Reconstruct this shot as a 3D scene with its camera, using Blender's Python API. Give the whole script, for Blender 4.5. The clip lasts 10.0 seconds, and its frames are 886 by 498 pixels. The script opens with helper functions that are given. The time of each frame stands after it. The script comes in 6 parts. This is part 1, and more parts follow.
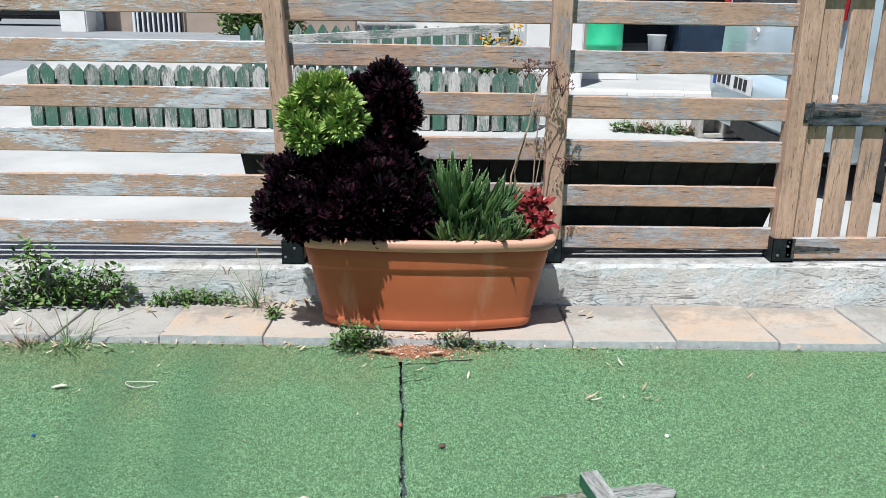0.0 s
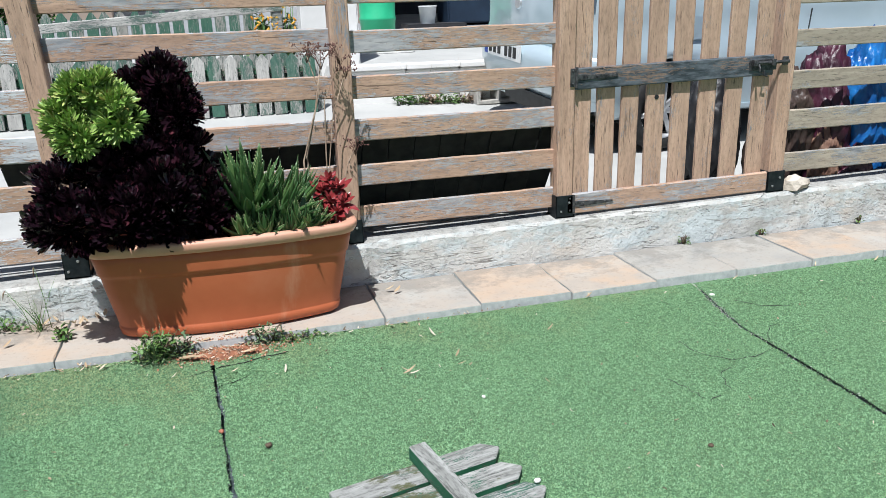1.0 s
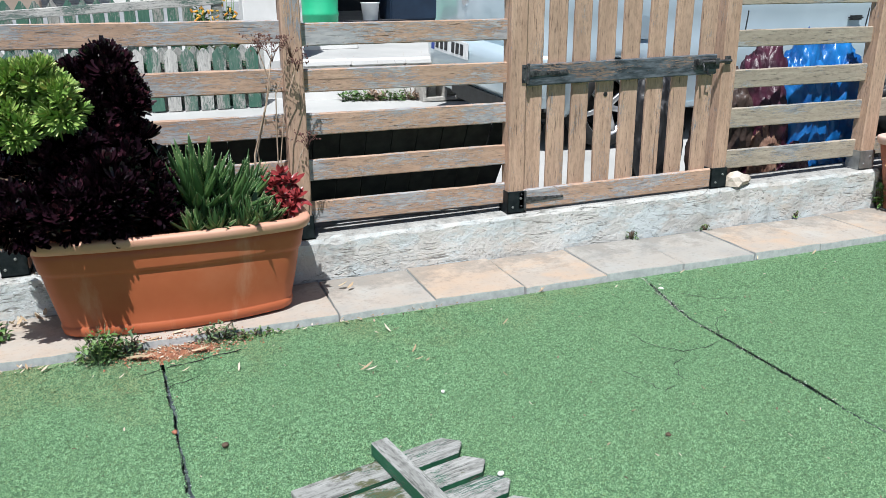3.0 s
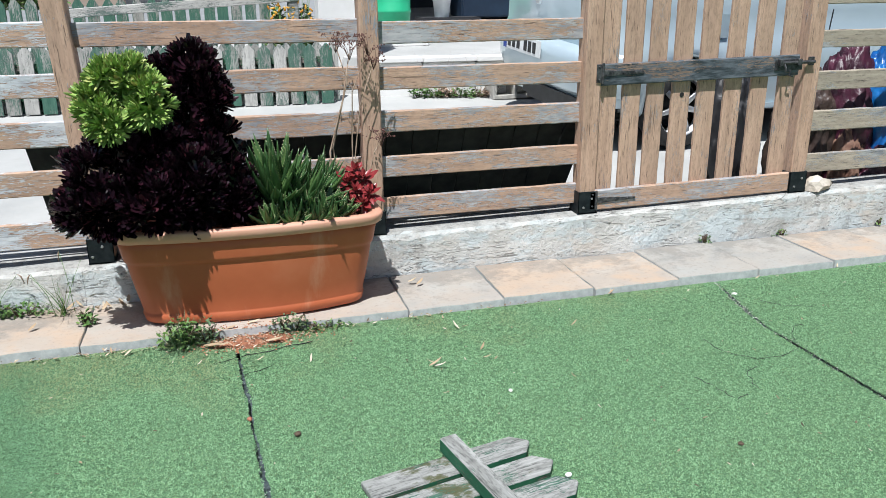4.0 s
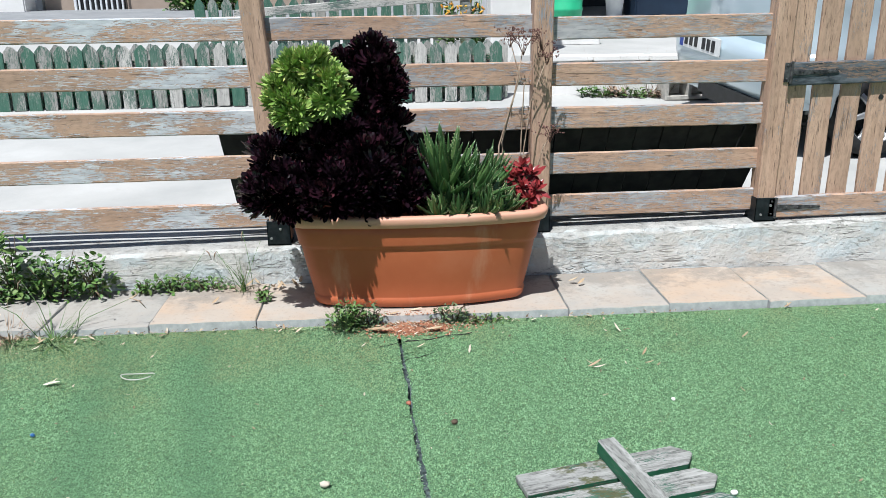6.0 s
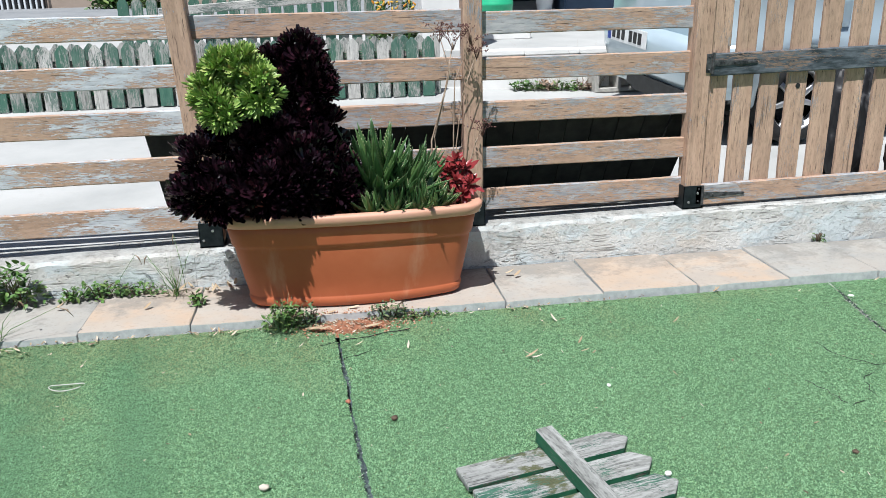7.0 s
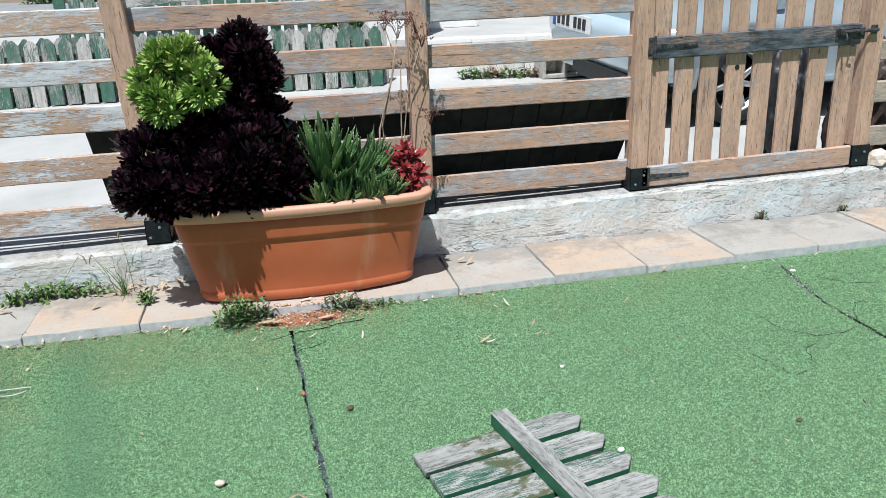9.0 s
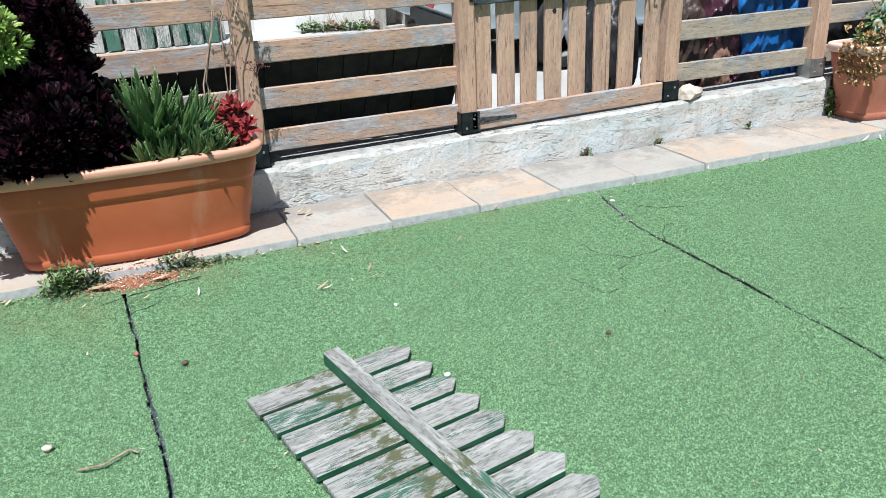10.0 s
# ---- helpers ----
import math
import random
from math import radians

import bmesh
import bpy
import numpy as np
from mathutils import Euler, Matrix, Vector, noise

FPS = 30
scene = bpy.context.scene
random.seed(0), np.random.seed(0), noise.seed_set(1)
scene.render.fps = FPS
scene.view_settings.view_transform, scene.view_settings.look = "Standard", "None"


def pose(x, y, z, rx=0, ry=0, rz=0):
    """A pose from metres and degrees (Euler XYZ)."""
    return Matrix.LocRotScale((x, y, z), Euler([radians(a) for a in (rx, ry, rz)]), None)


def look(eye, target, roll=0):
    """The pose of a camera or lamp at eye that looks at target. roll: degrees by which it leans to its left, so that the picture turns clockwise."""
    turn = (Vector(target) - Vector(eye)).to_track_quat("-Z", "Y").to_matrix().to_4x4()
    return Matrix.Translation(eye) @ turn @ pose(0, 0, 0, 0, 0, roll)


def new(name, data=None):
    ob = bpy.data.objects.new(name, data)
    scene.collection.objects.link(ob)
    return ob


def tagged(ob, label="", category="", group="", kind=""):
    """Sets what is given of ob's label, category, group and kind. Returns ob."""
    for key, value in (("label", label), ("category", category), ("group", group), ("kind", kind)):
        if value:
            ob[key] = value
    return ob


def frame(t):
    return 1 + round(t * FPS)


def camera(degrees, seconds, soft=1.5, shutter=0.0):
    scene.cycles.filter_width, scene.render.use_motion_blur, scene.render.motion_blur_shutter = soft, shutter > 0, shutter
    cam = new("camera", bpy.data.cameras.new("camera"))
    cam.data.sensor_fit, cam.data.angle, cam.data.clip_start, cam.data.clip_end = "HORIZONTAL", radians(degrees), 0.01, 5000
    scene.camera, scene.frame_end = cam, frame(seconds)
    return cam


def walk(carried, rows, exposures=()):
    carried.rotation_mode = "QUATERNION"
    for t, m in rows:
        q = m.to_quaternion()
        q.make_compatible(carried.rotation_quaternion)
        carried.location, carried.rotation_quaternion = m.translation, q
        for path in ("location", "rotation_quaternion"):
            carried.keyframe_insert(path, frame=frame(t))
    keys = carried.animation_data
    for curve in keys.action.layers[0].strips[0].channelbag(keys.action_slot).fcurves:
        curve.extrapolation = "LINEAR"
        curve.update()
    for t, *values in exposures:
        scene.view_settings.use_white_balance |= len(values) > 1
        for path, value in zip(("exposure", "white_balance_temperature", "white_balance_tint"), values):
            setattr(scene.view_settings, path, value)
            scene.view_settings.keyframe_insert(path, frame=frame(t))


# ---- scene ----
cam = camera(58.7, 10.0, soft=0.7)
PATH = [
    (0, (-0.531, -3.308, 1.216), (-0.517, -1.385, 0.667), 0.8),
    (0.5, (-0.542, -3.321, 1.236), (-0.172, -1.445, 0.651), -0.8),
    (1, (-0.549, -3.305, 1.25), (-0.036, -1.472, 0.636), -1.6),
    (1.5, (-0.575, -3.293, 1.233), (0.019, -1.483, 0.625), -1.4),
    (2, (-0.574, -3.293, 1.225), (0.07, -1.499, 0.619), -1.2),
    (3.3, (-0.617, -3.273, 1.238), (0.04, -1.49, 0.615), -0.3),
    (3.5, (-0.622, -3.281, 1.242), (0.002, -1.487, 0.617), -0.2),
    (4, (-0.639, -3.279, 1.243), (-0.13, -1.449, 0.617), -0.4),
    (4.5, (-0.656, -3.277, 1.243), (-0.236, -1.425, 0.616), -0.7),
    (5, (-0.673, -3.269, 1.24), (-0.353, -1.398, 0.611), -0.5),
    (5.2, (-0.684, -3.272, 1.236), (-0.407, -1.393, 0.607), -0.3),
    (6.3, (-0.659, -3.273, 1.22), (-0.551, -1.374, 0.6), -1.0),
    (6.5, (-0.65, -3.277, 1.219), (-0.473, -1.386, 0.592), -0.9),
    (7, (-0.653, -3.277, 1.222), (-0.38, -1.399, 0.589), -1.3),
    (7.5, (-0.661, -3.27, 1.217), (-0.378, -1.395, 0.581), -1.4),
    (8, (-0.648, -3.272, 1.221), (-0.355, -1.403, 0.572), -1.6),
    (8.5, (-0.643, -3.277, 1.22), (-0.321, -1.414, 0.565), -2.0),
    (9, (-0.64, -3.287, 1.215), (-0.258, -1.437, 0.556), -2.1),
    (9.5, (-0.6, -3.319, 1.202), (-0.029, -1.532, 0.508), -2.1),
    (10, (-0.529, -3.406, 1.19), (0.145, -1.687, 0.42), -2.7),
]
walk(cam, [(t, look(eye, target, roll)) for t, eye, target, roll in PATH],
     exposures=((0.0, 0.39, 6080, 10), (8.5, 0.40, 6080, 10), (9.5, 0.40, 6080, 10), (10.0, 0.53, 6080, 10)))

# ---- world, sun, exposure ----
SUN_DIR = Vector((0.085, 0.145, -0.37)).normalized()
world = bpy.data.worlds.new("sky")
scene.world = world
world.use_nodes = True
wn = world.node_tree
sky = wn.nodes.new("ShaderNodeTexSky")
sky.sky_type = "NISHITA"
sky.sun_disc = False
sky.sun_elevation = radians(65.5)
sky.sun_rotation = radians(210.4)
wn.links.new(sky.outputs[0], wn.nodes["Background"].inputs[0])
wn.nodes["Background"].inputs[1].default_value = 0.05
sun_data = bpy.data.lights.new("sun", "SUN")
sun_data.energy = 4.9
sun_data.angle = radians(0.55)
sun_data.color = (1.0, 0.975, 0.93)
sun = new("sun", sun_data)
sun.matrix_world = Matrix.Translation((0, 0, 20)) @ SUN_DIR.to_track_quat("-Z", "Y").to_matrix().to_4x4()


# ---- materials ----
class Mat:
    """A small node-tree writer."""

    def __init__(self, name, rough=0.7, metal=0.0, spec=0.5):
        self.m = bpy.data.materials.new(name)
        self.m.use_nodes = True
        self.t = self.m.node_tree
        self.b = self.t.nodes["Principled BSDF"]
        self.b.inputs["Roughness"].default_value = rough
        self.b.inputs["Metallic"].default_value = metal
        self.b.inputs["Specular IOR Level"].default_value = spec
        self.co = None

    def node(self, kind, **props):
        n = self.t.nodes.new(kind)
        for k, v in props.items():
            setattr(n, k, v)
        return n

    def put(self, socket, value):
        if isinstance(value, bpy.types.NodeSocket):
            self.t.links.new(value, socket)
        elif isinstance(value, (tuple, list)) and len(value) == 3 and socket.type == "RGBA":
            socket.default_value = (*value, 1)
        else:
            socket.default_value = value

    def coords(self, scale=(1, 1, 1), shift=True):
        tc = self.node("ShaderNodeTexCoord")
        mp = self.node("ShaderNodeMapping")
        self.put(mp.inputs["Vector"], tc.outputs["Object"])
        mp.inputs["Scale"].default_value = scale
        if shift:
            oi = self.node("ShaderNodeObjectInfo")
            mul = self.node("ShaderNodeVectorMath", operation="SCALE")
            mul.inputs[0].default_value = (37.0, 61.0, 23.0)
            self.put(mul.inputs["Scale"], oi.outputs["Random"])
            self.put(mp.inputs["Location"], mul.outputs[0])
        return mp.outputs[0]

    def world_coords(self, scale=(1, 1, 1)):
        g = self.node("ShaderNodeNewGeometry")
        mp = self.node("ShaderNodeMapping")
        self.put(mp.inputs["Vector"], g.outputs["Position"])
        mp.inputs["Scale"].default_value = scale
        return mp.outputs[0]

    def noise(self, vec, scale, detail=4.0, rough=0.55, dist=0.0):
        n = self.node("ShaderNodeTexNoise")
        self.put(n.inputs["Vector"], vec)
        n.inputs["Scale"].default_value = scale
        n.inputs["Detail"].default_value = detail
        n.inputs["Roughness"].default_value = rough
        n.inputs["Distortion"].default_value = dist
        return n.outputs["Fac"]

    def voronoi(self, vec, scale, feature="F1"):
        n = self.node("ShaderNodeTexVoronoi", feature=feature)
        self.put(n.inputs["Vector"], vec)
        n.inputs["Scale"].default_value = scale
        return n.outputs["Distance"]

    def ramp(self, fac, stops):
        n = self.node("ShaderNodeValToRGB")
        self.put(n.inputs[0], fac)
        e = n.color_ramp.elements
        while len(e) < len(stops):
            e.new(0.5)
        for k, (p, c) in enumerate(stops):
            e[k].position = p
            e[k].color = (*c, 1) if isinstance(c, tuple) else (c, c, c, 1)
        return n.outputs[0]

    def mix(self, fac, a, b, mode="MIX"):
        n = self.node("ShaderNodeMix", data_type="RGBA", blend_type=mode)
        self.put(n.inputs[0], fac)
        self.put(n.inputs[6], a)
        self.put(n.inputs[7], b)
        return n.outputs[2]

    def calc(self, op, a, b=0.0):
        n = self.node("ShaderNodeMath", operation=op)
        self.put(n.inputs[0], a)
        self.put(n.inputs[1], b)
        return n.outputs[0]

    def random(self):
        return self.node("ShaderNodeObjectInfo").outputs["Random"]

    def island(self):
        return self.node("ShaderNodeNewGeometry").outputs["Random Per Island"]

    def bump(self, height, strength=0.4, distance=0.004):
        n = self.node("ShaderNodeBump")
        n.inputs["Strength"].default_value = strength
        n.inputs["Distance"].default_value = distance
        self.put(n.inputs["Height"], height)
        self.put(self.b.inputs["Normal"], n.outputs[0])

    def colour(self, c):
        self.put(self.b.inputs["Base Color"], c)
        return self

    def rough(self, r):
        self.put(self.b.inputs["Roughness"], r)


def peeling(name, wood_a, wood_b, paint_a, paint_b, cover, moss=0.0):
    """Sun-bleached planks along local x, with flaking old paint; cover sets how much paint is left."""
    k = Mat(name, 0.75)
    v = k.coords()
    long = k.coords((2.2, 30, 30))
    fine = k.coords((11, 190, 190))
    grain = k.noise(long, 1.6, 6, 0.6, 0.8)
    wood = k.ramp(grain, [(0.3, wood_b), (0.62, wood_a)])
    wood = k.mix(k.calc("MULTIPLY", k.random(), 0.35), wood, tuple(c * 0.72 for c in wood_a))
    cracks = k.ramp(k.noise(fine, 1.0, 3, 0.6), [(0.31, 0.10), (0.38, 1.0)])
    splits = k.ramp(k.noise(k.coords((3.6, 95, 95)), 1.0, 3, 0.55, 0.5), [(0.30, 0.32), (0.345, 1.0)])
    weather = k.ramp(k.noise(k.coords((2.0, 16, 16)), 1.0, 5, 0.65), [(0.35, 0.84), (0.62, 1.08)])
    grit = k.ramp(k.noise(k.coords((34, 120, 120)), 1.0, 3, 0.65), [(0.32, 0.72 - 0.35 * moss), (0.52, 1.04)])
    cracks = k.calc("MULTIPLY", cracks, splits)
    wood = k.mix(0.8, wood, cracks, "MULTIPLY")
    wood = k.mix(1.0, wood, weather, "MULTIPLY")
    wood = k.mix(0.8, wood, grit, "MULTIPLY")
    flake = k.noise(k.coords((14, 135, 135)), 1.5, 6, 0.68, 1.1)
    patch = k.noise(k.coords((3.2, 9, 9)), 1.0, 3, 0.55)
    amount = k.calc("ADD", flake, k.calc("MULTIPLY", k.calc("SUBTRACT", patch, 0.5), 0.8))
    mask = k.ramp(amount, [(cover, 0.0), (cover + 0.012, 1.0)])
    moss_at = k.noise(k.coords((5, 7, 7)), 1.0, 4, 0.65)
    if moss:
        # algae gather where the rail kept the boards damp
        along = k.node("ShaderNodeSeparateXYZ")
        k.put(along.inputs[0], k.coords(shift=False))
        damp = k.calc("SUBTRACT", 0.11, k.calc("ABSOLUTE", k.calc("ADD", along.outputs[0], 0.06)))
        moss_at = k.calc("ADD", k.noise(k.coords((16, 30, 30)), 1.0, 5, 0.7), k.calc("MAXIMUM", k.calc("MULTIPLY", damp, 1.4), -0.06))
    wood = k.mix(k.ramp(moss_at, [(0.59, 0.0), (0.68, moss)]), wood, (0.068, 0.074, 0.022))
    tone = k.noise(k.coords((14, 60, 60)), 1.0, 3, 0.6)
    paint = k.ramp(tone, [(0.35, paint_a), (0.65, paint_b)])
    rim = k.ramp(amount, [(cover - 0.035, 1.0), (cover - 0.004, 0.45), (cover, 0.45), (cover + 0.004, 1.0)])
    c = k.mix(mask, wood, paint)
    c = k.mix(0.8, c, rim, "MULTIPLY")
    c = k.mix(k.calc("MULTIPLY", mask, 0.55), c, k.mix(1.0, c, cracks, "MULTIPLY"))
    k.colour(c)
    h = k.calc("ADD", k.calc("MULTIPLY", mask, 0.5), k.calc("MULTIPLY", cracks, 0.8))
    k.bump(h, 0.55, 0.0016)
    return k.m


WOOD_A, WOOD_B = (0.54, 0.365, 0.262), (0.43, 0.275, 0.19)
M_BOARD_W = peeling("peeling_board_white", WOOD_A, WOOD_B, (0.42, 0.44, 0.47), (0.62, 0.64, 0.66), 0.505)
M_BOARD_B = peeling("peeling_board_blue", WOOD_A, WOOD_B, (0.27, 0.28, 0.30), (0.46, 0.45, 0.45), 0.525)
M_BOARD_N = peeling("bare_weathered_board", (0.465, 0.40, 0.315), (0.35, 0.29, 0.225), (0.19, 0.21, 0.235), (0.40, 0.40, 0.39), 0.585)
M_POST = peeling("bare_post", WOOD_A, WOOD_B, (0.24, 0.25, 0.27), (0.38, 0.36, 0.36), 0.66)
M_PALE = peeling("bare_pale", WOOD_A, WOOD_B, (0.22, 0.23, 0.25), (0.40, 0.35, 0.32), 0.65)
M_RAIL_DARK = peeling("dark_rail", (0.33, 0.23, 0.17), (0.25, 0.17, 0.12), (0.025, 0.036, 0.043), (0.13, 0.15, 0.17), 0.375)
M_GREY_WOOD = peeling("weathered_grey", (0.38, 0.385, 0.365), (0.18, 0.183, 0.166), (0.018, 0.085, 0.055), (0.06, 0.15, 0.10), 0.615, 0.9)
M_GREEN_WOOD = peeling("worn_green_rail", (0.30, 0.26, 0.23), (0.20, 0.17, 0.15), (0.008, 0.07, 0.028), (0.03, 0.13, 0.06), 0.47)
M_PICKET = peeling("worn_green_picket", (0.40, 0.39, 0.36), (0.24, 0.24, 0.22), (0.045, 0.115, 0.085), (0.10, 0.17, 0.13), 0.48)
M_PICKET_G = peeling("green_picket", (0.36, 0.38, 0.34), (0.24, 0.24, 0.22), (0.035, 0.115, 0.08), (0.065, 0.15, 0.105), 0.42)
M_PICKET_P = peeling("pale_picket", (0.55, 0.54, 0.50), (0.36, 0.35, 0.33), (0.07, 0.13, 0.10), (0.16, 0.20, 0.18), 0.56)


def simple(name, a, b, scale, rough=0.7, bump=0.0, metal=0.0, spec=0.5, detail=5, lo=0.35, hi=0.65, dist=0.003):
    k = Mat(name, rough, metal, spec)
    n = k.noise(k.coords(), scale, detail)
    k.colour(k.ramp(n, [(lo, a), (hi, b)]))
    if bump:
        k.bump(k.noise(k.coords(), scale * 3, 4), bump, dist)
    return k.m


def make_concrete_wall():
    k = Mat("rough_concrete", 0.9, spec=0.2)
    v = k.world_coords()
    big = k.noise(v, 2.6, 6, 0.65)
    c = k.ramp(big, [(0.3, (0.47, 0.46, 0.435)), (0.5, (0.62, 0.61, 0.575)), (0.7, (0.72, 0.71, 0.675))])
    peach = k.noise(k.world_coords((1, 1, 1.6)), 3.3, 5, 0.65)
    c = k.mix(k.ramp(peach, [(0.54, 0.0), (0.66, 0.38)]), c, (0.64, 0.54, 0.44))
    lime = k.noise(k.world_coords((1.2, 1.2, 2.6)), 4.1, 6, 0.7)
    c = k.mix(k.ramp(lime, [(0.47, 0.0), (0.57, 0.7)]), c, (0.60, 0.67, 0.68))
    pits = k.ramp(k.noise(k.world_coords((1, 1, 2.4)), 34, 6, 0.75), [(0.30, 0.2), (0.42, 1.0)])
    c = k.mix(0.5, c, pits, "MULTIPLY")
    # shallow trowel cracks that run along the wall
    lines = k.noise(k.world_coords((1.3, 1.3, 15)), 1.0, 4, 0.62, 0.9)
    crack = k.ramp(lines, [(0.484, 0.0), (0.497, 1.0), (0.510, 0.0)])
    crack = k.calc("MULTIPLY", crack, k.ramp(k.noise(v, 6, 3), [(0.46, 0.0), (0.56, 0.85)]))
    c = k.mix(crack, c, (0.16, 0.15, 0.13))
    holes = k.voronoi(k.world_coords((1, 1, 1.4)), 42)
    some = k.ramp(k.noise(v, 5, 3), [(0.52, 0.0), (0.62, 0.6)])
    hole = k.calc("MULTIPLY", k.ramp(holes, [(0.08, 1.0), (0.22, 0.0)]), some)
    c = k.mix(hole, c, (0.12, 0.115, 0.10))
    runs = k.noise(k.world_coords((9, 9, 1.2)), 1.0, 4, 0.6)
    c = k.mix(k.ramp(runs, [(0.60, 0.0), (0.78, 0.5)]), c, (0.17, 0.155, 0.13))
    # the level top gets a darker mottled colour to offset direct sun
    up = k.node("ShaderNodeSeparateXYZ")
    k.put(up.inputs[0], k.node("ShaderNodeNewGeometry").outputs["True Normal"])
    top_tone = k.ramp(k.noise(v, 18, 6, 0.75), [(0.32, (0.15, 0.145, 0.13)), (0.48, (0.31, 0.305, 0.285)), (0.66, (0.42, 0.41, 0.385))])
    c = k.mix(k.ramp(up.outputs[2], [(0.55, 0.0), (0.8, 0.85)]), c, top_tone)
    k.colour(c)
    h = k.calc("ADD", k.noise(v, 46, 6, 0.72), k.calc("MULTIPLY", pits, 0.5))
    h = k.calc("SUBTRACT", h, k.calc("ADD", hole, crack))
    k.bump(h, 0.85, 0.009)
    return k.m


def make_slab():
    k = Mat("sandstone_slab", 0.85, spec=0.25)
    v = k.coords()
    c = k.ramp(k.noise(v, 4.5, 5, 0.6), [(0.3, (0.33, 0.31, 0.285)), (0.5, (0.45, 0.39, 0.33)), (0.7, (0.49, 0.465, 0.425))])
    tint = k.ramp(k.random(), [(0.0, (0.36, 0.385, 0.38)), (0.32, (0.45, 0.455, 0.435)), (0.5, (0.55, 0.44, 0.35)), (1.0, (0.50, 0.44, 0.38))])
    c = k.mix(0.5, c, tint)
    rust = k.noise(k.world_coords((1, 1.3, 1)), 5.0, 4, 0.6)
    rusty = k.calc("MULTIPLY", k.ramp(rust, [(0.44, 0.0), (0.62, 0.75)]), k.ramp(k.random(), [(0.25, 0.12), (0.55, 1.0)]))
    c = k.mix(rusty, c, (0.55, 0.41, 0.30))
    stain = k.noise(k.world_coords(), 6.5, 7, 0.76)
    far = k.node("ShaderNodeSeparateXYZ")
    k.put(far.inputs[0], k.world_coords())
    dirt = k.calc("ADD", stain, k.calc("MULTIPLY", far.outputs[1], 0.8))
    c = k.mix(k.ramp(dirt, [(0.28, 0.0), (0.42, 0.55)]), c, (0.22, 0.205, 0.185))
    speck = k.ramp(k.noise(v, 55, 5, 0.7), [(0.32, 0.6), (0.45, 1.0)])
    c = k.mix(0.45, c, speck, "MULTIPLY")
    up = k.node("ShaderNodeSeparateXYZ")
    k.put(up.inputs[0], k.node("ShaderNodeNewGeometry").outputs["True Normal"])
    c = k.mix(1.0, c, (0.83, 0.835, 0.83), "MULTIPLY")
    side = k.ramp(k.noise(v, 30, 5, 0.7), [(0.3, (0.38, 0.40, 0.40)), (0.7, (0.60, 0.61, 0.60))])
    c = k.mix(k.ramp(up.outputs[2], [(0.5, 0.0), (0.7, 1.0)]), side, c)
    k.colour(c)
    k.bump(k.noise(v, 60, 4), 0.3, 0.002)
    return k.m


def make_terracotta(name, a, b, c3):
    k = Mat(name, 0.48, spec=0.4)
    v = k.coords(shift=False)
    n = k.noise(v, 3.2, 5, 0.6)
    c = k.ramp(n, [(0.3, a), (0.55, b), (0.75, c3)])
    dust = k.noise(k.coords((7, 7, 2.0), False), 1.0, 5, 0.65)
    c = k.mix(k.ramp(dust, [(0.56, 0.0), (0.75, 0.45)]), c, (0.60, 0.36, 0.24))
    k.colour(c)
    k.rough(k.ramp(n, [(0.3, 0.42), (0.7, 0.60)]))
    k.bump(k.noise(v, 45, 3), 0.08, 0.001)
    return k.m


def make_turf():
    k = Mat("turf_mat", 0.75, spec=0.25)
    v = k.world_coords()
    grit = k.noise(v, 170, 3, 0.7)
    c = k.ramp(grit, [(0.32, (0.03, 0.075, 0.035)), (0.5, (0.095, 0.21, 0.10)), (0.68, (0.20, 0.34, 0.18))])
    worn = k.noise(v, 1.6, 4, 0.6)
    c = k.mix(k.ramp(worn, [(0.45, 0.0), (0.72, 0.35)]), c, (0.16, 0.27, 0.14))
    k.colour(c)
    k.bump(k.noise(v, 240, 3, 0.7), 0.9, 0.006)
    return k.m


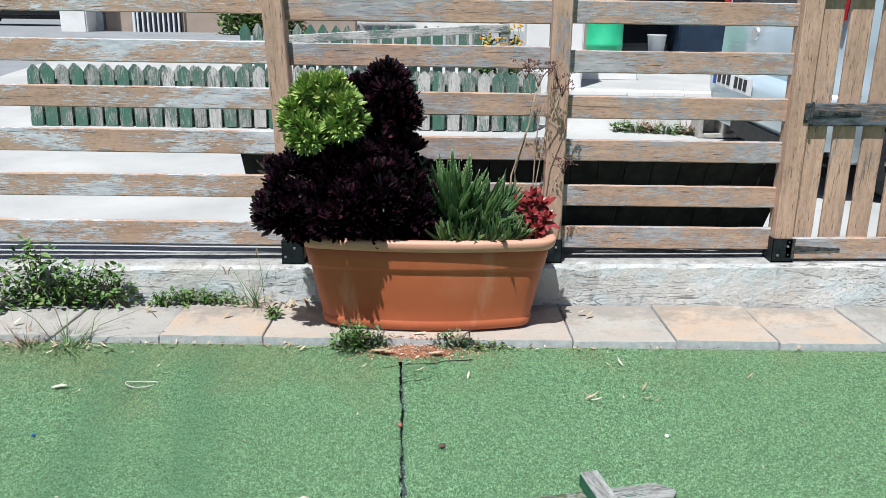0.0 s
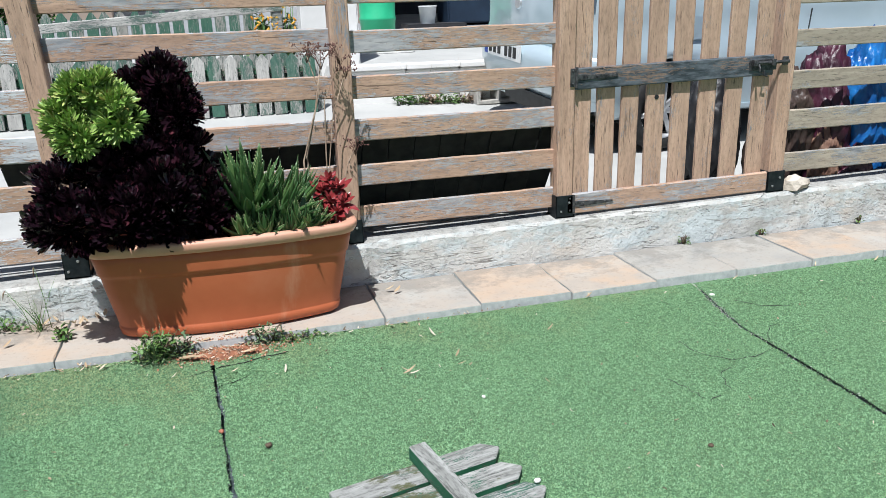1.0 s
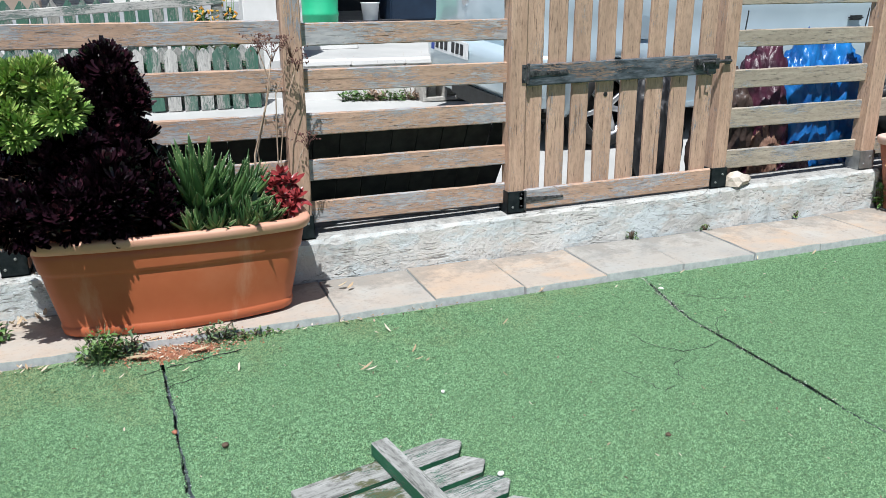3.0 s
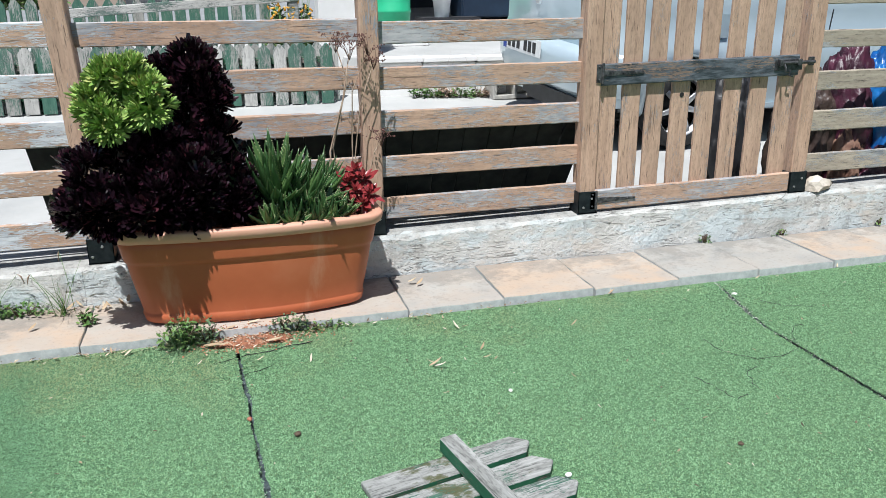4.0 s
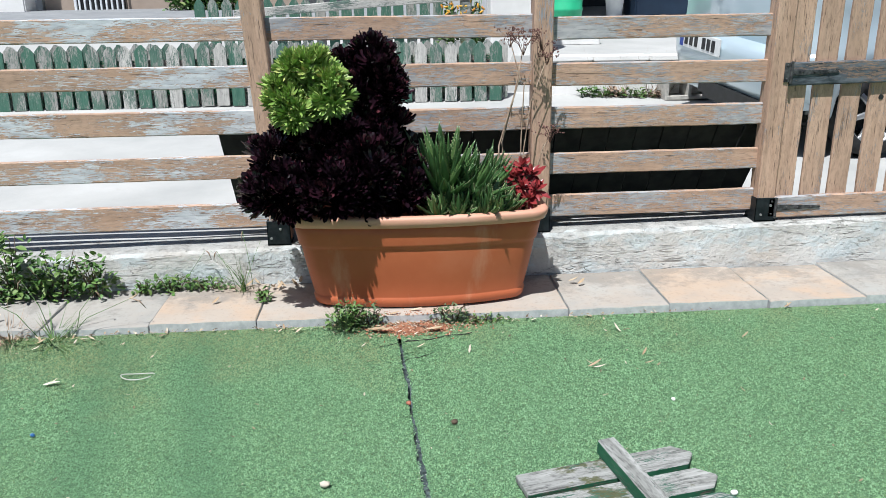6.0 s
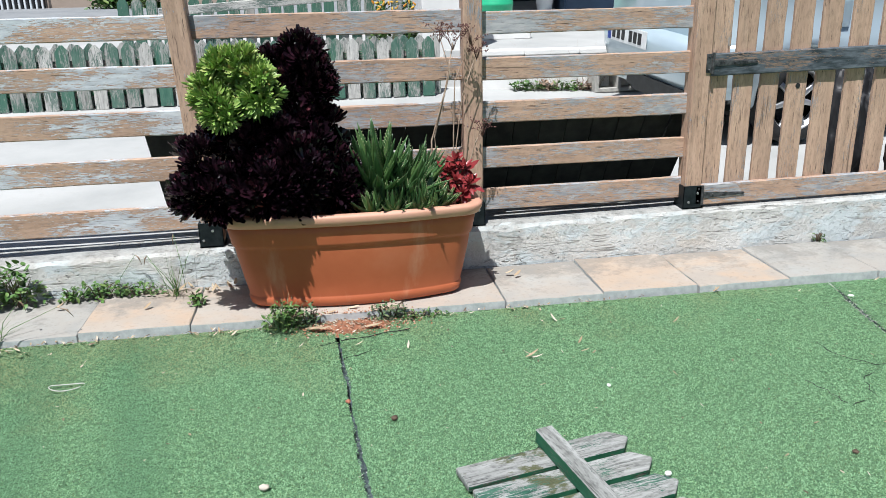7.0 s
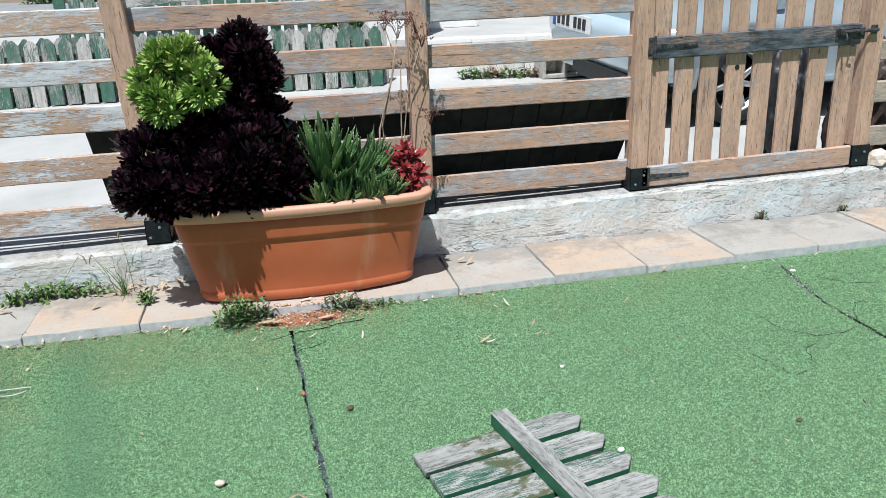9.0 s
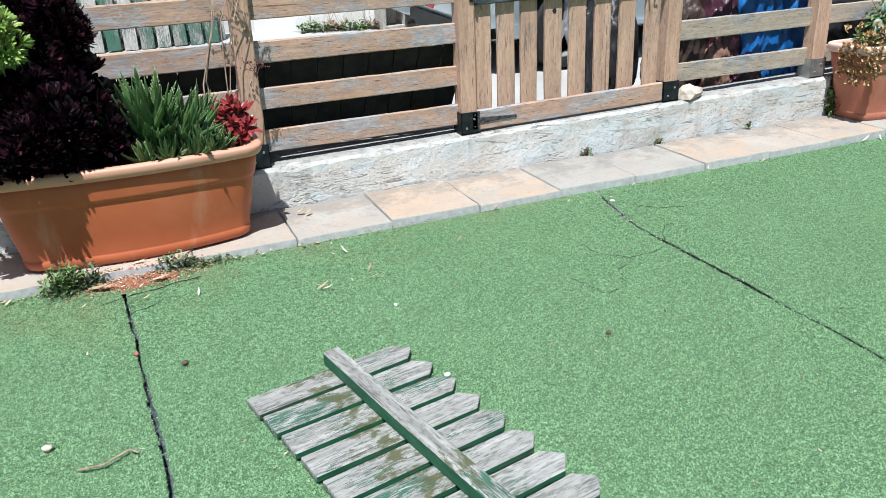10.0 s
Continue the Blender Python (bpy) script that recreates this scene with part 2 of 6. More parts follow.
def make_blades():
    k = Mat("turf_fibre", 0.9, spec=0.05)
    r = k.island()
    c = k.ramp(r, [(0.0, (0.15, 0.20, 0.09)), (0.10, (0.17, 0.29, 0.14)), (0.25, (0.22, 0.39, 0.205)), (0.75, (0.25, 0.445, 0.24)), (1.0, (0.29, 0.47, 0.27))])
    big = k.noise(k.world_coords(), 1.3, 4, 0.6)
    c = k.mix(k.ramp(big, [(0.42, 0.0), (0.7, 0.30)]), c, (0.24, 0.40, 0.20))
    clump = k.noise(k.world_coords(), 64, 3, 0.6)
    c = k.mix(1.0, c, k.ramp(clump, [(0.36, 0.42), (0.475, 0.87), (0.68, 0.99)]), "MULTIPLY")
    # two soft-edged darker lanes run slantwise over the turf
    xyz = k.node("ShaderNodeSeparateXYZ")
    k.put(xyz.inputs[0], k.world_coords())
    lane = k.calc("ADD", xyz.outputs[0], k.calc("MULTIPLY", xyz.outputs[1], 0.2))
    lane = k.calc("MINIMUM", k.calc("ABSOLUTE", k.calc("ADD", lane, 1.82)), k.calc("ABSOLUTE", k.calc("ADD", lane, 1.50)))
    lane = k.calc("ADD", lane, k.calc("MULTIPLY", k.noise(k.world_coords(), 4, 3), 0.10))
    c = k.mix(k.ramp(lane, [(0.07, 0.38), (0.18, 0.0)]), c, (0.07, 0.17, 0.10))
    # soil washed off the slabs into the pile
    dust = k.calc("ADD", k.noise(k.world_coords(), 3.4, 5, 0.65), k.calc("MULTIPLY", k.calc("ADD", xyz.outputs[1], 0.55), 0.55))
    dust = k.calc("ADD", dust, k.calc("MULTIPLY", xyz.outputs[0], -0.085))
    c = k.mix(k.ramp(dust, [(0.38, 0.0), (0.66, 0.48)]), c, (0.27, 0.255, 0.125))
    k.colour(c)
    return k.m


def make_driveway():
    k = Mat("pale_concrete", 0.9, spec=0.2)
    v = k.world_coords()
    c = k.ramp(k.noise(v, 1.4, 6, 0.62), [(0.3, (0.34, 0.345, 0.335)), (0.55, (0.42, 0.42, 0.405)), (0.75, (0.485, 0.485, 0.47))])
    spots = k.noise(v, 9, 5, 0.7)
    c = k.mix(k.ramp(spots, [(0.60, 0.0), (0.74, 0.4)]), c, (0.36, 0.34, 0.30))
    k.colour(c)
    k.bump(k.noise(v, 30, 5), 0.4, 0.004)
    return k.m


def make_asphalt():
    k = Mat("asphalt", 0.9, spec=0.2)
    v = k.world_coords()
    k.colour(k.ramp(k.noise(v, 3, 6, 0.7), [(0.3, (0.20, 0.21, 0.22)), (0.7, (0.27, 0.28, 0.285))]))
    k.bump(k.noise(v, 80, 4), 0.4, 0.006)
    return k.m


def leafy(name, stops, rough=0.45, spec=0.5, trans=0.0, by="island"):
    k = Mat(name, rough, spec=spec)
    if by == "tone":
        tone = k.node("ShaderNodeAttribute", attribute_name="tone")
        r = k.calc("ADD", k.calc("MULTIPLY", tone.outputs["Fac"], 0.75), k.calc("MULTIPLY", k.random(), 0.25))
    else:
        r = k.island() if by == "island" else k.random()
    c = k.ramp(r, stops)
    n = k.noise(k.coords(), 22, 4)
    c = k.mix(k.ramp(n, [(0.35, 0.35), (0.65, 0.0)]), c, tuple(x * 0.55 for x in stops[0][1]))
    k.colour(c)
    if trans:
        k.b.inputs["Subsurface Weight"].default_value = trans
        k.b.inputs["Subsurface Radius"].default_value = (0.01, 0.01, 0.004)
        k.b.inputs["Subsurface Scale"].default_value = 0.3
    return k.m


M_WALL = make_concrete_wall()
M_SLAB = make_slab()
M_TERRA = make_terracotta("terracotta_plastic", (0.39, 0.098, 0.038), (0.46, 0.125, 0.050), (0.50, 0.16, 0.075))
M_TERRA_RIM = make_terracotta("terracotta_rim", (0.55, 0.27, 0.18), (0.60, 0.32, 0.22), (0.63, 0.37, 0.27))
M_TERRA_PALE = make_terracotta("faded_terracotta", (0.34, 0.115, 0.07), (0.40, 0.15, 0.095), (0.46, 0.21, 0.145))
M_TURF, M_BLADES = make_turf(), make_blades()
M_DRIVE, M_ASPHALT = make_driveway(), make_asphalt()
M_UNDERLAY = simple("dark_underlay", (0.020, 0.032, 0.036), (0.11, 0.145, 0.155), 60, 0.8, 0.4)
M_SOIL = simple("red_soil", (0.19, 0.075, 0.042), (0.42, 0.185, 0.10), 40, 0.95, 0.9, dist=0.006)
M_BLACK_METAL = simple("black_bracket_metal", (0.010, 0.016, 0.020), (0.028, 0.036, 0.042), 30, 0.5, 0.15, 0.6)
M_IRON = simple("old_black_iron", (0.025, 0.027, 0.030), (0.12, 0.12, 0.122), 60, 0.55, 0.3, 0.5)
M_STEEL = simple("galvanised_steel", (0.30, 0.31, 0.31), (0.44, 0.45, 0.45), 25, 0.45, 0.05, 0.7)
M_PURPLE = leafy("purple_leaf", [(0.0, (0.008, 0.004, 0.007)), (0.5, (0.016, 0.006, 0.011)), (0.8, (0.050, 0.014, 0.024)), (1.0, (0.15, 0.042, 0.050))], 0.27, 0.6, by="tone")
M_LIME = leafy("lime_leaf", [(0.0, (0.12, 0.23, 0.045)), (0.35, (0.25, 0.41, 0.085)), (0.7, (0.39, 0.51, 0.14)), (0.88, (0.52, 0.53, 0.19)), (1.0, (0.54, 0.33, 0.12))], 0.45, trans=0.15, by="tone")
M_ALOE = leafy("aloe_leaf", [(0.0, (0.032, 0.082, 0.026)), (0.6, (0.060, 0.135, 0.040)), (1.0, (0.12, 0.21, 0.065))], 0.38, by="object")
M_TOOTH = simple("pale_leaf_teeth", (0.28, 0.34, 0.16), (0.40, 0.40, 0.22), 30, 0.6)
M_RED = leafy("red_leaf", [(0.0, (0.06, 0.007, 0.010)), (0.45, (0.21, 0.020, 0.028)), (0.85, (0.42, 0.07, 0.06)), (1.0, (0.44, 0.20, 0.11))], 0.30)
M_STEM = simple("brown_stem", (0.07, 0.045, 0.03), (0.16, 0.11, 0.075), 30, 0.85, 0.4)
M_DRY = simple("dry_stalk", (0.22, 0.15, 0.10), (0.42, 0.32, 0.24), 30, 0.85, 0.2)
M_DRYFLOWER = simple("withered_flower", (0.10, 0.045, 0.04), (0.20, 0.10, 0.08), 40, 0.9)
M_WEED = leafy("weed_leaf", [(0.0, (0.05, 0.12, 0.022)), (0.6, (0.10, 0.21, 0.045)), (1.0, (0.20, 0.27, 0.08))], 0.55)
M_WEED_B = leafy("bluish_weed_leaf", [(0.0, (0.055, 0.11, 0.05)), (0.6, (0.12, 0.20, 0.09)), (1.0, (0.22, 0.23, 0.11))], 0.6)
M_DEAD = leafy("dead_leaf", [(0.0, (0.40, 0.29, 0.18)), (0.5, (0.56, 0.47, 0.33)), (1.0, (0.66, 0.61, 0.51))], 0.85, by="object")
M_STONE = simple("pale_stone", (0.42, 0.36, 0.29), (0.62, 0.56, 0.48), 14, 0.9, 0.7, dist=0.01)
M_BLOCK = simple("grey_block", (0.34, 0.33, 0.30), (0.48, 0.46, 0.42), 25, 0.95, 0.6, dist=0.005)
M_WHITE_WALL = simple("white_render", (0.70, 0.69, 0.66), (0.82, 0.81, 0.79), 3, 0.9, 0.25)
M_TAN_WALL = simple("tan_render", (0.33, 0.26, 0.21), (0.40, 0.32, 0.26), 3, 0.9, 0.25)
M_WHITE_PAINT = simple("white_gate_paint", (0.66, 0.69, 0.72), (0.80, 0.82, 0.83), 6, 0.5)
M_BIN = simple("green_plastic", (0.022, 0.36, 0.17), (0.04, 0.46, 0.23), 4, 0.45)
# near-black that paints in the shade of unlit depths
M_SHADE_DARK = simple("painted_interior_shade", (0.012, 0.014, 0.018), (0.030, 0.030, 0.034), 3, 0.8)
M_BLUE_DARK = simple("dark_blue_plastic", (0.006, 0.018, 0.04), (0.012, 0.03, 0.06), 5, 0.5)
M_TARP = simple("blue_plastic_bag", (0.006, 0.055, 0.22), (0.018, 0.17, 0.48), 9, 0.28, 0.5, spec=0.6, dist=0.01)
M_PURPLE_BAG = simple("maroon_plastic_bag", (0.02, 0.005, 0.012), (0.065, 0.012, 0.03), 12, 0.42, 0.6, spec=0.6, dist=0.01)
M_BROWN_BAG = simple("brown_sack", (0.028, 0.019, 0.016), (0.07, 0.046, 0.038), 12, 0.5, 0.6, dist=0.01)
M_PEACH_BAG = simple("faded_peach_bag", (0.17, 0.085, 0.06), (0.28, 0.17, 0.12), 12, 0.5, 0.6, dist=0.01)
M_RUBBER = simple("tyre_rubber", (0.012, 0.012, 0.012), (0.026, 0.026, 0.026), 40, 0.8, 0.3)
M_ALLOY = simple("silver_alloy", (0.52, 0.53, 0.54), (0.64, 0.65, 0.66), 20, 0.35, 0.0, 0.7)
M_PLASTIC = simple("black_trim_plastic", (0.012, 0.013, 0.014), (0.026, 0.028, 0.03), 20, 0.5)
M_REFLECTOR = simple("red_reflector", (0.42, 0.012, 0.018), (0.50, 0.03, 0.03), 60, 0.2)
M_PLATE = simple("white_number_plate", (0.70, 0.71, 0.70), (0.78, 0.79, 0.78), 20, 0.4)
M_INK = simple("black_ink", (0.012, 0.012, 0.014), (0.02, 0.02, 0.022), 20, 0.5)
M_EU = simple("blue_plate_band", (0.01, 0.04, 0.26), (0.02, 0.06, 0.32), 20, 0.4)
M_WIRE = simple("pale_wire", (0.45, 0.46, 0.42), (0.58, 0.58, 0.54), 20, 0.5)
M_FLOWER = simple("orange_yellow_flower", (0.60, 0.20, 0.02), (0.75, 0.46, 0.05), 14, 0.6)
M_GLASS_DARK = simple("dark_car_window", (0.01, 0.012, 0.014), (0.018, 0.02, 0.024), 6, 0.06)
paint = Mat("silver_blue_car_paint", 0.30, 0.25)
paint.colour(paint.ramp(paint.noise(paint.coords(), 3, 3), [(0.3, (0.47, 0.57, 0.62)), (0.7, (0.53, 0.63, 0.68))]))
paint.b.inputs["Coat Weight"].default_value = 0.6
paint.b.inputs["Coat Roughness"].default_value = 0.06
M_CAR = paint.m
M_DARK_PAINT = simple("black_car_paint", (0.008, 0.010, 0.014), (0.016, 0.020, 0.026), 3, 0.18)


# ---- building helpers ----
WORLD = {}


def mesh(name, verts, faces, smooth=False):
    me = bpy.data.meshes.new(name)
    me.from_pydata([tuple(v) for v in verts], [], faces)
    if smooth:
        me.polygons.foreach_set("use_smooth", [True] * len(me.polygons))
    me.update()
    return me


def from_bm(bm, name, smooth=False):
    me = bpy.data.meshes.new(name)
    bm.to_mesh(me)
    bm.free()
    if smooth:
        me.polygons.foreach_set("use_smooth", [True] * len(me.polygons))
    return me


def thing(name, at, label, category, group="", kind=""):
    ob = new(name)
    ob.matrix_basis = Matrix.Translation(at)
    ob.empty_display_size = 0.1
    WORLD[ob] = ob.matrix_basis.copy()
    return tagged(ob, label, category, group, kind)


def part(name, me, material, parent, m=Matrix(), label=""):
    """One mesh under parent, at the world pose m."""
    if material and not me.materials:
        me.materials.append(material)
    ob = new(name, me)
    ob.parent = parent
    ob.matrix_basis = WORLD[parent].inverted() @ m
    WORLD[ob] = m.copy()
    if label:
        ob["label"] = label
    return ob


def solo(name, me, material, label, category, m=Matrix(), kind="", group=""):
    if material and not me.materials:
        me.materials.append(material)
    ob = new(name, me)
    ob.matrix_basis = m
    WORLD[ob] = m.copy()
    return tagged(ob, label, category, group, kind)


def loft(name, rings, closed=True, cap=True, smooth=True):
    n = len(rings[0])
    verts = [v for r in rings for v in r]
    faces = []
    last = n if closed else n - 1
    for i in range(len(rings) - 1):
        for j in range(last):
            a, b = i * n + j, i * n + (j + 1) % n
            faces.append((a, b, b + n, a + n))
    if cap:
        faces.append(tuple(reversed(range(n))))
        faces.append(tuple(range((len(rings) - 1) * n, len(rings) * n)))
    return mesh(name, verts, faces, smooth)


def plank(length, height, thick, seed=0, bevel=0.005, rough=0.0012, segs=14):
    """A worn plank, centred, along x; height along z, thickness along y."""
    rng = random.Random(seed)
    h, t, b = height / 2, thick / 2, bevel
    section = [(-t, -h + b), (-t + b, -h), (t - b, -h), (t, -h + b), (t, h - b), (t - b, h), (-t + b, h), (-t, h - b)]
    rings = []
    off = rng.uniform(0, 90)
    for i in range(segs + 1):
        x = -length / 2 + length * i / segs
        dy = rough * 2 * noise.noise((x * 2 + off, 0, 0))
        ring = []
        for k, (y, z) in enumerate(section):
            e = rough * noise.noise((x * 14 + off, k * 3.1, seed))
            ring.append((x + (rng.uniform(-0.002, 0.002) if i in (0, segs) else 0), y + dy + e * 0.4, z + e * 1.6))
        rings.append(ring)
    return loft("plank", rings, smooth=False)


def prism(outline, thick, name="prism", bevel=0.0):
    """An outline in x, z pushed along y, centred."""
    bm = bmesh.new()
    front = [bm.verts.new((x, -thick / 2, z)) for x, z in outline]
    f = bm.faces.new(front)
    r = bmesh.ops.extrude_face_region(bm, geom=[f])
    bmesh.ops.translate(bm, vec=(0, thick, 0), verts=[v for v in r["geom"] if isinstance(v, bmesh.types.BMVert)])
    bmesh.ops.recalc_face_normals(bm, faces=bm.faces)
    if bevel:
        bmesh.ops.bevel(bm, geom=list(bm.edges), offset=bevel, segments=1, affect="EDGES")
    return from_bm(bm, name)


def box(sx, sy, sz, bevel=0.004, segs=2, name="box"):
    bm = bmesh.new()
    bmesh.ops.create_cube(bm, size=1)
    bmesh.ops.scale(bm, vec=(sx, sy, sz), verts=bm.verts)
    if bevel:
        bmesh.ops.bevel(bm, geom=list(bm.edges), offset=bevel, segments=segs, affect="EDGES")
    return from_bm(bm, name)


def tube(points, radii, sides=6, name="tube"):
    rings = []
    pts = [Vector(p) for p in points]
    for i, p in enumerate(pts):
        d = (pts[min(i + 1, len(pts) - 1)] - pts[max(i - 1, 0)]).normalized()
        a = d.orthogonal().normalized()
        b = d.cross(a)
        r = radii[i] if isinstance(radii, (list, tuple)) else radii
        rings.append([p + a * (r * math.cos(2 * math.pi * k / sides)) + b * (r * math.sin(2 * math.pi * k / sides)) for k in range(sides)])
    # keep the rings from twisting
    for i in range(1, len(rings)):
        best = min(range(sides), key=lambda s: sum((rings[i][(k + s) % sides] - rings[i - 1][k] - (pts[i] - pts[i - 1])).length for k in range(sides)))
        rings[i] = [rings[i][(k + best) % sides] for k in range(sides)]
    return loft(name, rings)


def joined(name, pieces, smooth=True):
    """One mesh out of (mesh, matrix) pairs; the pieces are thrown away."""
    verts, faces = [], []
    for me, m in pieces:
        o = len(verts)
        verts += [m @ v.co for v in me.vertices]
        faces += [tuple(i + o for i in p.vertices) for p in me.polygons]
    for me in {p[0] for p in pieces}:
        bpy.data.meshes.remove(me)
    return mesh(name, verts, faces, smooth)


def lump(radii, seed, amount=0.18, freq=2.0, subdiv=3, crease=0.0, flat=None, name="lump"):
    """An uneven rounded lump."""
    bm = bmesh.new()
    bmesh.ops.create_icosphere(bm, subdivisions=subdiv, radius=1)
    for v in bm.verts:
        d = v.co.normalized()
        r = 1 + amount * noise.noise(d * freq + Vector((seed * 7.3, 0, 0)))
        if crease:
            r -= crease * abs(noise.noise(d * freq * 2.6 + Vector((0, seed * 5.1, 0))))
        v.co = Vector((d.x * radii[0], d.y * radii[1], d.z * radii[2])) * r
        if flat is not None and v.co.z < flat:
            v.co.z = flat
    return from_bm(bm, name, True)


# ---- ground ----
def ground_z(x, y):
    """Sunken yard in front, a pale driveway that climbs behind the fence, then a terrace and the street."""
    if y < 0.05:
        return -0.03
    base = 0.175 + 0.088 * min(y, 3.1) - 0.035 * min(max(0.0, x - 0.5), 3.0)
    if y > 3.1:
        left = base + 0.095 * (min(y, 9.0) - 3.1)
        right = 0.72 + 0.05 * (min(y, 9.0) - 3.1)
        s = min(1.0, max(0.0, (x - 0.25) / 0.1)) * min(1.0, (y - 3.1) / 0.08)
        base = left + (right - left) * s
    if y > 9.0:
        base += 0.012 * (min(y, 40) - 9)
    return base


def build_ground():
    xs = [-600, -150, -60, -30, -20] + [-14 + 0.35 * i for i in range(0, 81)] + [20, 30, 60, 150, 600]
    ys = [-600, -100, -30, -9, -4, -1, 0.0, 0.06, 0.12] + [0.3 + 0.2 * i for i in range(14)] + [3.1, 3.18] + [3.4 + 0.4 * i for i in range(30)] + [18, 24, 40, 80, 200, 600]
    xs = sorted(xs + [0.25, 0.35, -5.1])
    verts, faces = [], []
    for y in ys:
        for x in xs:
            verts.append((x, y, ground_z(x, y) + (0.006 * noise.noise((x * 1.5, y * 1.5, 0)) if y > 0.1 else 0)))
    n = len(xs)
    for j in range(len(ys) - 1):
        for i in range(n - 1):
            faces.append((j * n + i, j * n + i + 1, (j + 1) * n + i + 1, (j + 1) * n + i))
    me = mesh("ground", verts, faces)
    me.materials.append(M_DRIVE)
    me.materials.append(M_ASPHALT)
    me.materials.append(M_UNDERLAY)
    for p in me.polygons:
        c = p.center
        p.material_index = 2 if c.y < 0.05 else (1 if (c.y > 6.2 or c.x < -5.11) else 0)
    return solo("ground", me, None, "pale concrete driveway rising to the asphalt street", "ground", kind="structure")


build_ground()

# artificial turf in three strips with worn, open seams between them
# head x, foot x, half width, seed, and the stretch over which it drifts
SEAMS = [(-0.668, -0.60, 0.0085, 1.7, 1.2), (1.372, 1.305, 0.0080, 5.2, 0.42)]


def seam_x(k, y, side):
    a, b, w, s, run = SEAMS[k]
    f = min(1.0, (-0.5 - y) / run)
    w *= 1.0 - 0.5 * min(1.0, max(0.0, (-1.5 - y) / 0.6))
    mid = a + (b - a) * f + 0.008 * noise.noise((y * 5, s, 0)) + 0.004 * noise.noise((y * 23, s, 3))
    width = w * (0.55 + 1.1 * max(0.0, noise.noise((y * 3.1, s, 9)) + 0.3)) + 0.0035 * noise.noise((y * 46, s, side)) + 0.002 * noise.noise((y * 110, s, side))
    return mid + side * max(0.001, width)


def pile(y):
    """The turf laps up a little against the slabs."""
    f = min(1.0, max(0.0, (y + 0.85) / 0.36))
    return 0.016 * f * f * (3 - 2 * f)


def turf_strip(x_left, x_right):
    rows = [-12, -8, -5, -3.5] + [-2.8 + 0.01 * i for i in range(233)]
    verts, faces = [], []
    cols = 13
    for y in rows:
        a, b = x_left(y), x_right(y)
        for i in range(cols):
            x = a + (b - a) * i / (cols - 1)
            z = pile(y)
            verts.append((x, y, z))
    for j in range(len(rows) - 1):
        for i in range(cols - 1):
            a = j * cols + i
            faces.append((a, a + 1, a + cols + 1, a + cols))
    return mesh("turf", verts, faces, True)


lawn = thing("lawn", (0, -1.5, 0), "worn green artificial turf in seamed strips", "lawn", kind="structure")
part("turf_strip", turf_strip(lambda y: -9.0, lambda y: seam_x(0, y, -1)), M_TURF, lawn)
part("turf_strip", turf_strip(lambda y: seam_x(0, y, 1), lambda y: seam_x(1, y, -1)), M_TURF, lawn)
part("turf_strip", turf_strip(lambda y: seam_x(1, y, 1), lambda y: 9.0), M_TURF, lawn)


def turf_blades(count):
    rng = np.random.default_rng(5)
    x = rng.uniform(-2.7, 3.9, count)
    y = -0.485 - 2.1 * rng.random(count) ** 1.1
    s0, s1 = [a + (b - a) * np.minimum(1.0, (-0.5 - y) / run) for a, b, _, _, run in SEAMS]
    keep = (np.abs(x - s0) > 0.012 * rng.random(count) ** 0.5) & (np.abs(x - s1) > 0.010 * rng.random(count) ** 0.5)
    x, y = x[keep], y[keep]
    n = len(x)
    ang = rng.uniform(0, 2 * np.pi, n)
    lean = rng.uniform(1.2, 1.52, n)
    ln = rng.uniform(0.0035, 0.0065, n)
    w = rng.uniform(0.0013, 0.0024, n)
    f = np.clip((y + 0.85) / 0.36, 0, 1)
    base = np.stack([x, y, 0.016 * f * f * (3 - 2 * f) - 0.0005], 1)
    across = np.stack([np.cos(ang + 1.57) * w, np.sin(ang + 1.57) * w, np.zeros(n)], 1)
    tip = base + np.stack([np.cos(ang) * np.sin(lean) * ln, np.sin(ang) * np.sin(lean) * ln, np.cos(lean) * ln + rng.uniform(0.0004, 0.0013, n)], 1)
    co = np.empty((n * 3, 3))
    co[0::3], co[1::3], co[2::3] = base - across, base + across, tip
    # the pile stands in small curled tufts
    tufts = np.zeros(n * 3)
    for _ in range(18):
        way, size, shift = rng.uniform(0, np.pi), rng.uniform(0.0075, 0.015), rng.uniform(0, 6.28)
        tufts += np.sin((co[:, 0] * np.cos(way) + co[:, 1] * np.sin(way)) * 2 * np.pi / size + shift)
    co[:, 2] += 0.0018 + 0.00034 * tufts
    me = bpy.data.meshes.new("turf_fibres")
    me.vertices.add(n * 3)
    me.vertices.foreach_set("co", co.ravel())
    me.loops.add(n * 3)
    me.loops.foreach_set("vertex_index", np.arange(n * 3, dtype=np.int32))
    me.polygons.add(n)
    me.polygons.foreach_set("loop_start", np.arange(0, n * 3, 3, dtype=np.int32))
    me.update()
    me.validate()
    return me


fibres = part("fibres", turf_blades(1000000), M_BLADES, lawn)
fibres["kind"] = "stuff"


# ---- low concrete wall under the fence ----
def wall_top(x):
    return 0.203 + 0.0158 * (x + 1.7)


